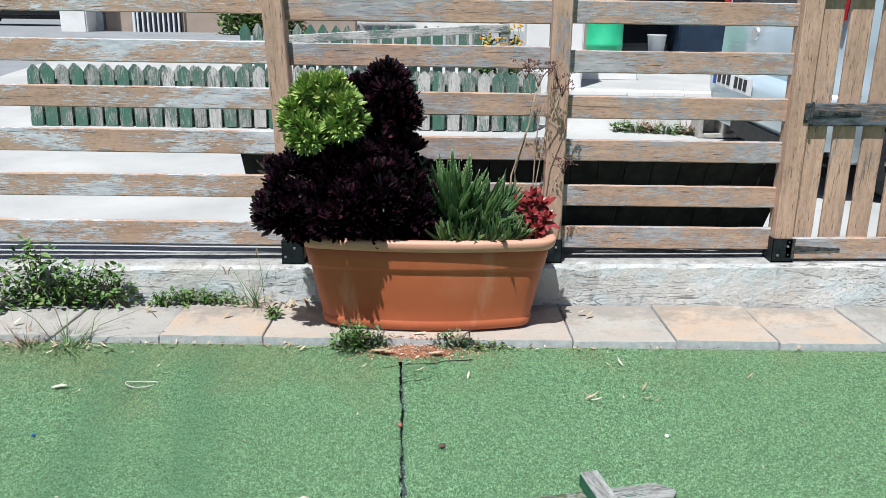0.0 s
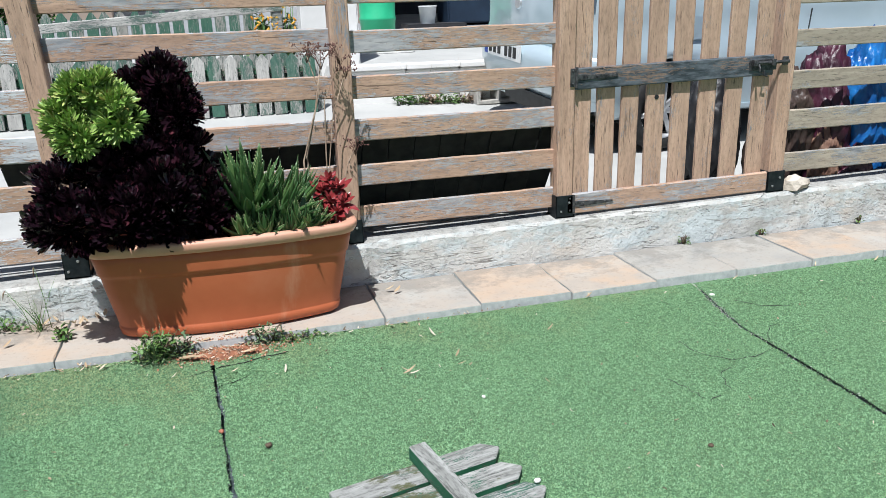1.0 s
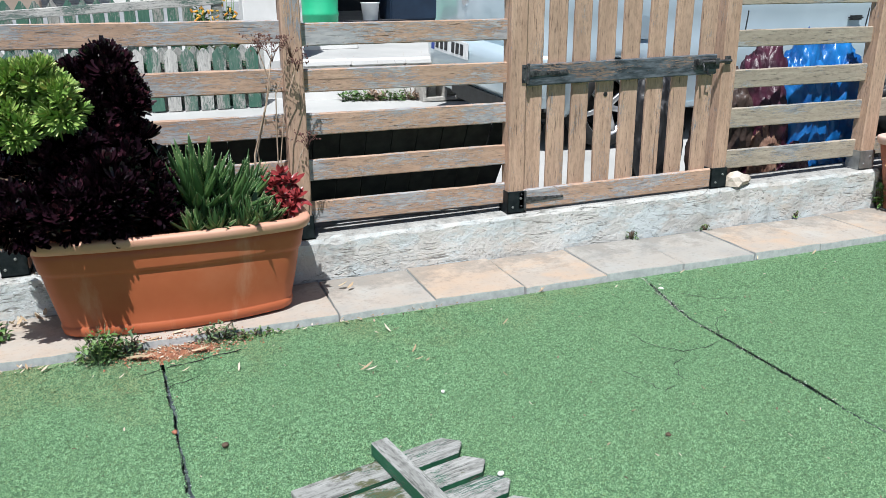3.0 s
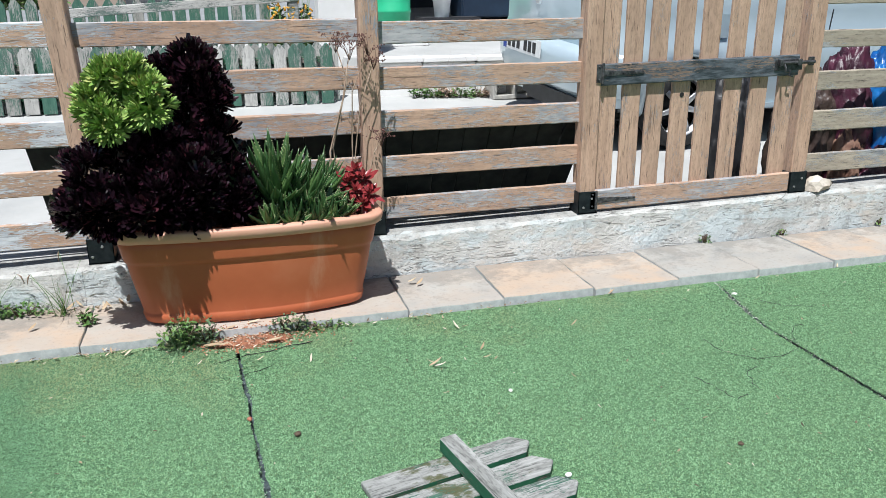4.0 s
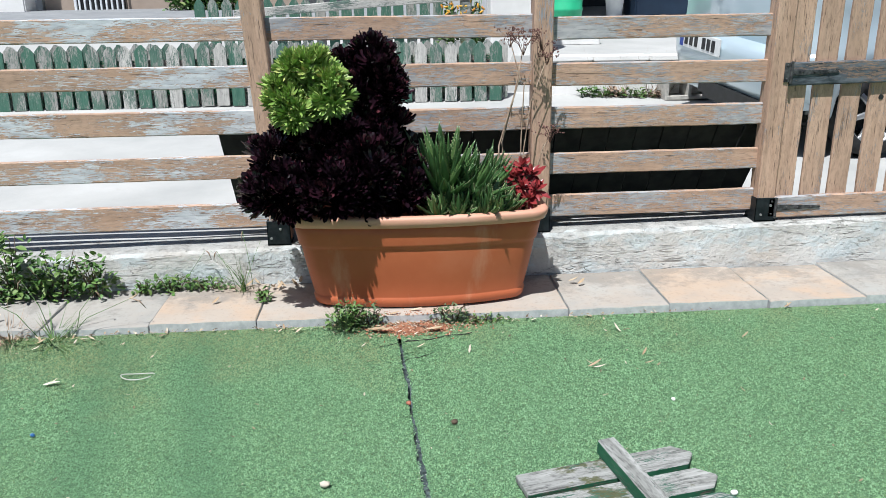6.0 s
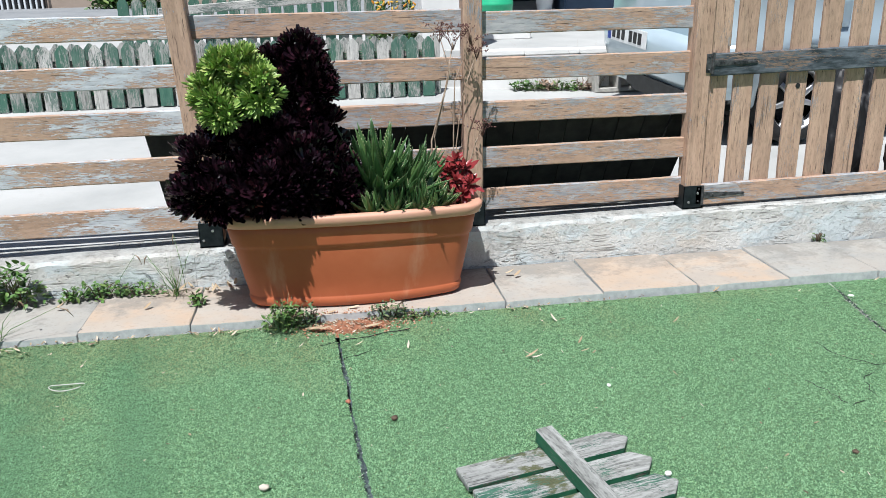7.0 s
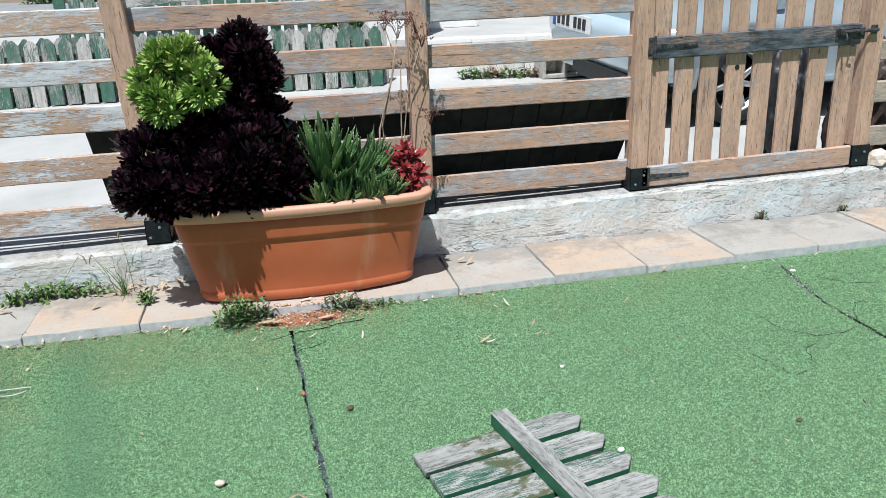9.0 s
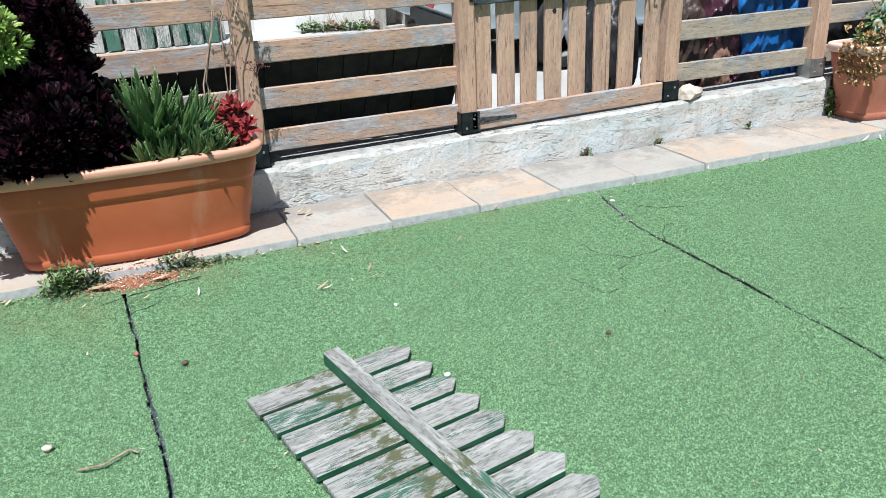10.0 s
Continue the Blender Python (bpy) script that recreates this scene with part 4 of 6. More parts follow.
# ---- toothed aloe ----
def aloe_leaf(length, width, seed, curl=0.35):
    rng = random.Random(seed)
    rows = 11
    rings = []
    edge = []
    for i in range(rows):
        f = i / (rows - 1)
        w = width / 2 * max(0.02, (1 - f ** 1.7) * (0.8 + 0.35 * min(1, f * 3)))
        th = 0.010 * (1 - f) + 0.0012
        a = curl * f * f
        x = length * (f - 0.12 * curl * f * f)
        z = length * a * 0.55
        rings.append([(x, -w, z + w * 0.45), (x, -w * 0.5, z + w * 0.08), (x, 0, z), (x, w * 0.5, z + w * 0.08), (x, w, z + w * 0.45),
                      (x, w * 0.55, z - th), (x, 0, z - th * 1.5), (x, -w * 0.55, z - th)])
        edge.append((x, w, z + w * 0.45))
    me = loft("aloe_leaf", rings)
    me.materials.append(M_ALOE)
    me.materials.append(M_TOOTH)
    verts = [v.co.copy() for v in me.vertices]
    faces = [tuple(p.vertices) for p in me.polygons]
    base = len(faces)
    for i in range(rows - 2):
        for s in (-1, 1):
            for q in (0.15, 0.65):
                x = edge[i][0] * (1 - q) + edge[i + 1][0] * q
                w = edge[i][1] * (1 - q) + edge[i + 1][1] * q
                z = edge[i][2] * (1 - q) + edge[i + 1][2] * q
                o = len(verts)
                verts += [Vector((x - 0.003, s * w, z)), Vector((x + 0.003, s * w, z)), Vector((x + 0.002, s * (w + 0.0045), z + 0.001))]
                faces.append((o, o + 1, o + 2))
    out = mesh("aloe_leaf", verts, faces, True)
    out.materials.append(M_ALOE)
    out.materials.append(M_TOOTH)
    for p in out.polygons:
        p.material_index = 1 if p.index >= base else 0
    bpy.data.meshes.remove(me)
    return out


ALOE = [aloe_leaf(1.0 * ln, w, s, c) for ln, w, s, c in ((0.27, 0.053, 1, 0.25), (0.25, 0.057, 2, 0.4), (0.28, 0.049, 3, 0.12))]
SMALL_ALOE = [aloe_leaf(0.15, 0.036, 4, 0.3), aloe_leaf(0.13, 0.034, 5, 0.5)]


def aloe(at, n, meshes, seed, scale, label, lean=(0, 0, 1)):
    rng = random.Random(seed)
    ob = thing("aloe", at, label, "plant", "aloes in the planter")
    tilt = Vector(lean).normalized().to_track_quat("Z", "Y").to_matrix().to_4x4()
    for i in range(n):
        f = (i + 0.5) / n
        elev = radians(84 - 54 * f + rng.uniform(-9, 9))
        m = Matrix.Translation(at) @ tilt @ Matrix.Rotation(i * 2.39996 + rng.uniform(-0.3, 0.3), 4, "Z") @ Matrix.Rotation(-elev, 4, "Y") @ Matrix.Rotation(rng.uniform(-0.3, 0.3), 4, "X")
        s = scale * rng.uniform(0.8, 1.1)
        part("leaf", rng.choice(meshes), None, ob, m @ Matrix.Diagonal((s, s, s, 1)))
    return ob


aloe((-0.465, -0.27, 0.455), 62, ALOE, 1, 1.03, "large green toothed aloe in the planter", (-0.05, -0.25, 1))
aloe((-0.36, -0.29, 0.44), 34, ALOE, 2, 0.80, "smaller green aloe beside the large one", (0.3, -0.3, 1))
aloe((-0.30, -0.22, 0.45), 28, ALOE, 7, 0.74, "smaller green aloe beside the large one", (0.4, 0.0, 1))
for k, (x, y, s) in enumerate([(-0.50, -0.385, 0.8), (-0.42, -0.40, 0.85), (-0.34, -0.40, 0.8), (-0.26, -0.37, 0.85), (-0.46, -0.35, 1.0), (-0.38, -0.36, 1.0), (-0.30, -0.37, 0.95), (-0.22, -0.33, 0.8), (-0.53, -0.32, 0.9), (-0.53, -0.25, 1.0), (-0.50, -0.20, 1.1)]):
    aloe((x, y, 0.405), 14, SMALL_ALOE, 20 + k, s, "young green aloe offset crowding the rim", (0, -0.35, 1))

# ---- red succulent ----
red = thing("red_succulent", (-0.13, -0.27, 0.40), "small crimson-leaved succulent at the planter's end", "plant")
RED_AT = Matrix.Translation((-0.022, 0.0, 0.0))
RED_LEAVES = [mesh("red_leaf", *leaf(0.078, w, oval, c, 0.4, 7), True) for w, c in ((0.032, 0.1), (0.036, 0.3), (0.028, -0.2))]
for k, (x, y, z) in enumerate([(-0.14, -0.30, 0.50), (-0.10, -0.27, 0.545), (-0.165, -0.27, 0.535), (-0.12, -0.33, 0.455), (-0.09, -0.31, 0.49), (-0.13, -0.25, 0.57), (-0.17, -0.31, 0.465)]):
    crown = RED_AT @ aim((x, y, z), (random.Random(k).uniform(-0.6, 0.6), -0.5, 0.9), k, 0.95)
    for i in range(16):
        f = (i + 0.5) / 16
        elev = radians(70 - 85 * f ** 0.8 + random.Random(k * 31 + i).uniform(-8, 8))
        s = 0.45 + 0.45 * f
        part("leaf", RED_LEAVES[i % 3], M_RED, red, crown @ Matrix.Translation((0, 0, -0.02 * f)) @ Matrix.Rotation(i * 2.39996, 4, "Z") @ Matrix.Rotation(-elev, 4, "Y") @ Matrix.Diagonal((s, s, s, 1)))
    part("stem", tube([(-0.13, -0.27, 0.39), ((x - 0.13) / 2, (y - 0.27) / 2 + 0.01, (z + 0.40) / 2), (x, y, z)], 0.004, 5), M_STEM, red, RED_AT)

# ---- withered flower stalks ----
dry = thing("withered_flower_stalks", (-0.2, -0.16, 0.40), "dry flower stalks with withered brown heads", "plant")


def stalk(points, r, seed, spread=0.055):
    rng = random.Random(seed)
    part("stalk", tube(points, [r, r * 0.85, r * 0.7, r * 0.5][: len(points)], 5), M_DRY, dry)
    top = Vector(points[-1])
    pieces = []
    for k in range(11):
        d = Vector((rng.uniform(-1, 1), rng.uniform(-0.7, 0.7), rng.uniform(0.1, 1.0))) * spread
        end = top + d
        pieces.append((tube([top - Vector((0, 0, 0.03)), top + d * 0.4, end], 0.0011, 4), Matrix()))
        for j in range(5):
            q = end + Vector((rng.gauss(0, 0.008), rng.gauss(0, 0.008), rng.gauss(0, 0.005)))
            pieces.append((lump((0.003, 0.003, 0.0038), j, 0.2, 2, 1), Matrix.Translation(q)))
    part("flower_head", joined("flower_head", pieces), M_DRYFLOWER, dry)


stalk([(-0.24, -0.20, 0.41), (-0.235, -0.15, 0.63), (-0.17, -0.12, 0.83), (-0.135, -0.11, 1.01)], 0.0042, 1)
stalk([(-0.20, -0.18, 0.41), (-0.22, -0.13, 0.64), (-0.15, -0.12, 0.90), (-0.19, -0.12, 1.04)], 0.0036, 2)
stalk([(-0.15, -0.16, 0.41), (-0.14, -0.12, 0.65), (-0.13, -0.11, 0.86), (-0.06, -0.12, 1.02)], 0.0034, 3)
stalk([(-0.11, -0.16, 0.41), (-0.13, -0.12, 0.60), (-0.10, -0.11, 0.80), (-0.04, -0.11, 0.97)], 0.003, 4, 0.04)
stalk([(-0.10, -0.17, 0.41), (-0.08, -0.14, 0.52), (-0.05, -0.12, 0.61), (-0.02, -0.12, 0.66)], 0.0028, 5, 0.045)

# ---- fallen picket panel on the turf ----
M_GREEN_SIDE = peeling("green_painted_edge", (0.16, 0.16, 0.12), (0.10, 0.10, 0.08), (0.008, 0.085, 0.040), (0.022, 0.13, 0.065), 0.36)
panel = thing("fallen_picket_panel", (0.0, -1.9, 0.0), "weathered grey picket panel lying on the turf", "fence panel")
PICKET_OUT = [(-0.247, -0.045), (0.209, -0.045), (0.247, -0.004), (0.247, 0.004), (0.209, 0.045), (-0.247, 0.045)]
for k in range(12):
    rng = random.Random(70 + k)
    me = prism(PICKET_OUT, 0.019, "picket", 0.0025)
    me.transform(Matrix.Rotation(radians(-90), 4, "X"))
    cx, cy = -0.127 + 0.0253 * k, -1.517 - 0.1045 * k
    m = Matrix.Translation((cx, cy, 0.0185)) @ Matrix.Rotation(radians(11.8 + rng.uniform(-0.7, 0.7)), 4, "Z")
    me.materials.append(M_GREY_WOOD)
    me.materials.append(M_GREEN_SIDE)
    for p in me.polygons:
        p.material_index = 0 if p.normal.z > 0.4 or abs(p.normal.x) > 0.8 else 1
    part("picket", me, None, panel, m)
rail_dir = Vector((0.204, -0.979, 0))
me = plank(1.42, 0.042, 0.052, 900, 0.003, 0.001, 20)
ang = math.atan2(rail_dir.y, rail_dir.x)
mid = Vector((-0.118, -1.446, 0.0495)) + rail_dir * 0.71
me.materials.append(M_GREY_WOOD)
me.materials.append(M_GREEN_SIDE)
for p in me.polygons:
    p.material_index = 0 if p.normal.z > 0.5 else 1
part("rail", me, None, panel, Matrix.Translation(mid) @ Matrix.Rotation(ang, 4, "Z"), "green painted rail with a bare grey top")

# ---- weeds and grass round the planter ----
def weed(at, size, count, leaf_len, seed, label, material=None, name="weed", stems=8):
    """A clump: leaves set round thin stems within an ellipsoid of half sizes size, standing at at."""
    rng = random.Random(seed)
    ob = thing(name, at, label, "weed")
    verts, faces = [], []
    for _ in range(count):
        d = Vector((rng.gauss(0, 0.5), rng.gauss(0, 0.5), abs(rng.gauss(0.25, 0.45))))
        if d.length > 1:
            d = d / d.length * rng.uniform(0.8, 1.0)
        p = Vector(at) + Vector((d.x * size[0], d.y * size[1], d.z * size[2]))
        ln = leaf_len * rng.uniform(0.6, 1.3)
        lv, lf = leaf(ln, ln * rng.uniform(0.45, 0.65), oval, rng.uniform(-0.5, 0.4), 0.3, 5)
        m = Matrix.Translation(p) @ Matrix.Rotation(rng.uniform(0, 6.28), 4, "Z") @ Matrix.Rotation(rng.uniform(-0.9, 0.5), 4, "Y") @ Matrix.Rotation(rng.uniform(-0.5, 0.5), 4, "X")
        o = len(verts)
        verts += [m @ Vector(v) for v in lv]
        faces += [tuple(k + o for k in q) for q in lf]
    foliage = part("foliage", mesh("foliage", verts, faces, True), material or M_WEED, ob)
    foliage["kind"] = "stuff"
    for k in range(stems):
        e = Vector(at) + Vector((rng.uniform(-0.8, 0.8) * size[0], rng.uniform(-0.7, 0.7) * size[1], rng.uniform(0.4, 0.95) * size[2]))
        b = Vector(at) + Vector(((e.x - at[0]) * 0.3, (e.y - at[1]) * 0.3, -0.004))
        part("stem", tube([b, (b + e) / 2 + Vector((0, 0, 0.02)), e], [0.0025, 0.002, 0.0012], 4), M_STEM, ob)
    return ob


def tuft(at, count, length, spread, seed, label, material, dry=0.0):
    rng = random.Random(seed)
    ob = thing("grass_tuft", at, label, "grass")
    verts, faces = [], []
    for _ in range(count):
        ln = length * rng.uniform(0.5, 1.2)
        a = rng.uniform(0, 6.28)
        lv, lf = leaf(ln, rng.uniform(0.0025, 0.005), blade, rng.uniform(-0.9, 0.3), 0.2, 6)
        m = Matrix.Translation(Vector(at) + Vector((rng.gauss(0, 0.012), rng.gauss(0, 0.012), 0))) @ Matrix.Rotation(a, 4, "Z") @ Matrix.Rotation(-rng.uniform(0.5, 1.5 - spread), 4, "Y")
        o = len(verts)
        verts += [m @ Vector(v) for v in lv]
        faces += [tuple(k + o for k in q) for q in lf]
    grass = part("grass", mesh("grass", verts, faces, True), material, ob)
    grass["kind"] = "stuff"
    return ob


weed((-2.22, -0.15, 0.05), (0.13, 0.085, 0.30), 300, 0.034, 1, "leafy green weed against the low wall")
weed((-2.05, -0.15, 0.05), (0.12, 0.08, 0.22), 220, 0.032, 2, "leafy green weed against the low wall")
weed((-1.90, -0.14, 0.05), (0.10, 0.07, 0.19), 170, 0.030, 3, "leafy green weed against the low wall")
weed((-2.42, -0.20, 0.05), (0.15, 0.12, 0.20), 260, 0.036, 4, "leafy green weed against the low wall")
weed((-1.60, -0.12, 0.05), (0.13, 0.05, 0.075), 170, 0.024, 5, "low creeping weed along the wall's foot")
weed((-1.45, -0.12, 0.05), (0.10, 0.045, 0.055), 100, 0.022, 6, "low creeping weed along the wall's foot")
weed((-1.72, -0.12, 0.05), (0.05, 0.04, 0.05), 60, 0.022, 7, "low creeping weed along the wall's foot")
weed((-1.205, -0.27, 0.05), (0.035, 0.05, 0.06), 50, 0.024, 8, "small green seedling on the slabs")
weed((-0.855, -0.515, 0.0), (0.085, 0.05, 0.135), 300, 0.020, 9, "bushy weed at the planter's foot")
tuft((-0.855, -0.51, 0.0), 380, 0.125, 0.1, 30, "spiky grass at the planter's foot", M_WEED_B)
weed((-0.76, -0.49, 0.01), (0.05, 0.04, 0.10), 90, 0.018, 10, "bushy weed at the planter's foot", M_WEED_B)
weed((-0.46, -0.49, 0.02), (0.09, 0.035, 0.075), 220, 0.014, 11, "low grey-green weed at the planter's foot", M_WEED_B)
weed((-0.34, -0.495, 0.01), (0.12, 0.05, 0.035), 260, 0.012, 12, "low mat of clover-like weed", M_WEED)
weed((1.58, -0.085, 0.055), (0.035, 0.02, 0.05), 30, 0.016, 13, "tiny weed in the wall's joint")
weed((2.02, -0.085, 0.055), (0.04, 0.02, 0.03), 26, 0.016, 14, "tiny weed in the wall's joint")
weed((2.62, -0.085, 0.06), (0.025, 0.015, 0.03), 18, 0.014, 15, "tiny weed in the wall's joint")
weed((3.19, -0.10, 0.08), (0.05, 0.06, 0.16), 90, 0.026, 16, "creeping weed at the wall's end")
weed((3.42, -0.50, 0.0), (0.17, 0.09, 0.10), 240, 0.032, 17, "broad-leaved weed at the turf's edge")
tuft((-1.93, -0.52, 0.0), 60, 0.19, 0.5, 31, "sprawling grass at the turf's edge", M_WEED)
tuft((-2.35, -0.52, 0.0), 110, 0.16, 0.5, 32, "sprawling grass at the turf's edge", M_WEED_B)
tuft((-2.10, -0.50, 0.0), 70, 0.17, 0.6, 33, "dry sprawling grass at the turf's edge", M_DRY)
tuft((-1.30, -0.16, 0.05), 26, 0.22, 0.1, 34, "thin grass beside the planter", M_WEED)

# tall thin grass stems
for k, (x, y, dx, h) in enumerate([(-1.95, -0.48, -0.09, 0.24), (-1.98, -0.50, -0.22, 0.20), (-1.9, -0.5, 0.25, 0.16), (-1.55, -0.13, 0.10, 0.22), (-1.32, -0.15, -0.08, 0.22), (-1.26, -0.14, -0.03, 0.30), (-1.88, -0.46, 0.09, 0.18)]):
    ob = thing("wild_grass", (x, y, 0.045), "thin dry grass stem with a seed head", "grass", "thin grass stems")
    part("stalk", tube([(x, y, 0.0), (x + dx * 0.35, y, h * 0.6), (x + dx, y + 0.02, h)], [0.0016, 0.0013, 0.0008], 4), M_WEED, ob)
    part("seed_head", tube([(x + dx, y + 0.02, h), (x + dx * 1.12, y + 0.02, h - 0.012), (x + dx * 1.2, y + 0.02, h - 0.04)], [0.001, 0.0032, 0.0008], 5), M_DRY, ob)


# ---- litter on the ground ----
def fallen_leaf(x, y, z, ln, rot, label="dry fallen leaf", width=0.35, curl=0.5, material=None):
    ln *= 0.72
    lv, lf = leaf(ln, ln * width, oval, curl, 0.5, 7)
    me = mesh("leaf", lv, lf, True)
    solo("fallen_leaf", me, material or M_DEAD, label, "leaf", Matrix.Translation((x, y, z)) @ Matrix.Rotation(rot, 4, "Z") @ Matrix.Rotation(0.1, 4, "X"), group="fallen leaves")


for x, y, ln, rot in [(0.58, -0.73, 0.045, 0.5), (0.155, -0.65, 0.06, 2.0), (0.18, -0.63, 0.035, 5.2), (-0.03, -0.90, 0.07, 0.2), (-0.01, -0.905, 0.06, -0.5), (0.0, -0.885, 0.05, 3.0),
                      (0.18, -0.83, 0.05, 0.9), (0.17, -0.89, 0.045, -0.4), (-1.83, -0.86, 0.06, 0.35), (-0.42, -0.76, 0.05, 1.4), (-0.60, -0.70, 0.04, 0.1), (0.85, -0.50, 0.05, 0.3), (0.87, -0.50, 0.04, 1.5),
                      (-1.98, -0.60, 0.05, 0.2), (-0.80, -0.68, 0.03, 0.6), (0.42, -1.12, 0.03, 2.2), (1.55, -0.52, 0.04, 0.2), (2.3, -0.53, 0.05, 0.4), (3.0, -0.50, 0.07, 0.1), (3.1, -0.53, 0.06, 1.0), (2.0, -0.50, 0.04, 0.9)]:
    fallen_leaf(x, y, 0.011 + pile(y), ln, rot, "pale dry fallen leaf on the turf", 0.22)
for x, y, ln, rot in [(-0.78, -0.545, 0.11, -0.5), (-0.74, -0.56, 0.08, -0.2), (-0.56, -0.57, 0.09, -0.15), (-0.70, -0.47, 0.06, 0.1), (-0.62, -0.44, 0.07, 0.0)]:
    fallen_leaf(x, y, 0.026 if y < -0.475 else 0.050, ln, rot, "curled pale dry leaf by the planter", 0.25, 0.25)
for x, y, ln, rot in [(-1.30, -0.12, 0.06, 0.5), (-1.24, -0.10, 0.05, 2.5), (-1.33, -0.15, 0.045, 4.1), (-1.16, -0.16, 0.05, 1.1), (-1.75, -0.22, 0.06, 0.1), (-1.40, -0.30, 0.05, 0.7), (0.06, -0.20, 0.06, -0.4), (0.09, -0.24, 0.05, 0.5), (-2.2, -0.4, 0.05, 0.8)]:
    fallen_leaf(x, y, 0.058, ln, rot, "brown dry fallen leaf on the slabs", 0.4, 0.6)


def small_stone(name, x, y, z, r, seed, material, label):
    solo(name, lump((r, r * 0.75, r * 0.6), seed, 0.6 if r > 0.05 else 0.35, 1.6, 2), material, label, "stone", Matrix.Translation((x, y, z + r * 0.3)) @ Matrix.Rotation(seed, 4, "Z"))


rake = random.Random(44)
for cx, cy in ((-2.02, -0.525), (-1.78, -0.535), (-1.12, -0.52), (-2.3, -0.55)):
    for _ in range(7):
        x, y = cx + rake.gauss(0, 0.045), cy + rake.uniform(-0.03, 0.012)
        fallen_leaf(x, y, 0.010 + pile(y), rake.uniform(0.025, 0.05), rake.uniform(0, 6.28), "pale dry leaf swept against the slabs", 0.3, 0.4)
for _ in range(7):
    fallen_leaf(-1.12 + rake.gauss(0, 0.03), -0.13 + rake.gauss(0, 0.02), 0.056, rake.uniform(0.035, 0.06), rake.uniform(0, 6.28), "brown crumpled leaf between wall and planter", 0.5, 0.8)
for x, y, ln, rot in [(-0.18, -0.36, 0.11, 0.6), (-0.21, -0.37, 0.09, 2.4), (-0.15, -0.35, 0.08, 1.3), (-0.24, -0.36, 0.10, 2.9), (-0.19, -0.33, 0.09, 4.4)]:
    m = Matrix.Translation((x, y, 0.425)) @ Matrix.Rotation(rot, 4, "Z") @ Matrix.Rotation(-0.5, 4, "Y")
    solo("dry_straw", tube([(0, 0, 0), (ln * 0.5, 0.004, 0.012), (ln, 0, 0.006)], [0.0026, 0.0024, 0.001], 5), M_DRY, "pale dry straw among the succulents", "straw", m, group="straws in the planter")
fallen_leaf(-1.84, -0.855, 0.009, 0.07, 0.3, "pale flat wood chip on the turf", 0.3, 0.05)
small_stone("plastic_scrap", -1.745, -1.17, 0.004, 0.009, 15, M_TARP, "scrap of blue plastic on the turf")
small_stone("pebble", -0.873, -1.497, 0.006, 0.014, 3, M_STONE, "pale peach pebble on the turf")
small_stone("seed_pod", -0.51, -1.215, 0.006, 0.012, 4, M_STEM, "dark brown seed pod on the turf")
small_stone("pebble", -0.642, -1.084, 0.004, 0.010, 5, M_TERRA_PALE, "pinkish chip lying in the turf seam")
small_stone("pebble", 1.36, -0.55, 0.006, 0.010, 6, M_STONE, "white chip beside the turf seam")
small_stone("pebble", 1.37, -0.51, 0.006, 0.009, 7, M_STONE, "white chip beside the turf seam")
small_stone("pebble", 1.40, -0.58, 0.006, 0.011, 8, M_STONE, "white chip beside the turf seam")
small_stone("pebble", 1.38, -0.62, 0.006, 0.013, 9, M_WHITE_WALL, "white chip beside the turf seam")
small_stone("pebble", 0.165, -1.625, 0.006, 0.011, 10, M_WHITE_WALL, "white chip beside the fallen panel")
small_stone("pebble", 0.18, -1.14, 0.006, 0.008, 11, M_WHITE_WALL, "tiny white chip on the turf")
small_stone("pebble", 0.70, -1.62, 0.006, 0.009, 12, M_STEM, "dark chip on the turf")
broken = lump((0.078, 0.05, 0.046), 21, 0.5, 1.5, 2, 0.2, -0.026)
broken.polygons.foreach_set("use_smooth", [False] * len(broken.polygons))
solo("stone", broken, M_STONE, "pale broken stone on the wall by the gate", "stone", Matrix.Translation((2.235, -0.03, wall_top(2.2) + 0.025)))
solo("twig", tube([(-0.80, -1.63, 0.012), (-0.74, -1.64, 0.016), (-0.68, -1.60, 0.014), (-0.66, -1.62, 0.012)], 0.0028, 5), M_DRY, "thin dry twig on the turf", "twig")
ring = [(-1.546 + 0.055 * math.cos(a), -0.825 + 0.022 * math.sin(a) + 0.008 * math.cos(2 * a), 0.013) for a in [2 * math.pi * k / 24 for k in range(23)]]
solo("wire_loop", tube(ring, 0.0018, 5), M_WIRE, "loop of pale thin cord on the turf", "cord")


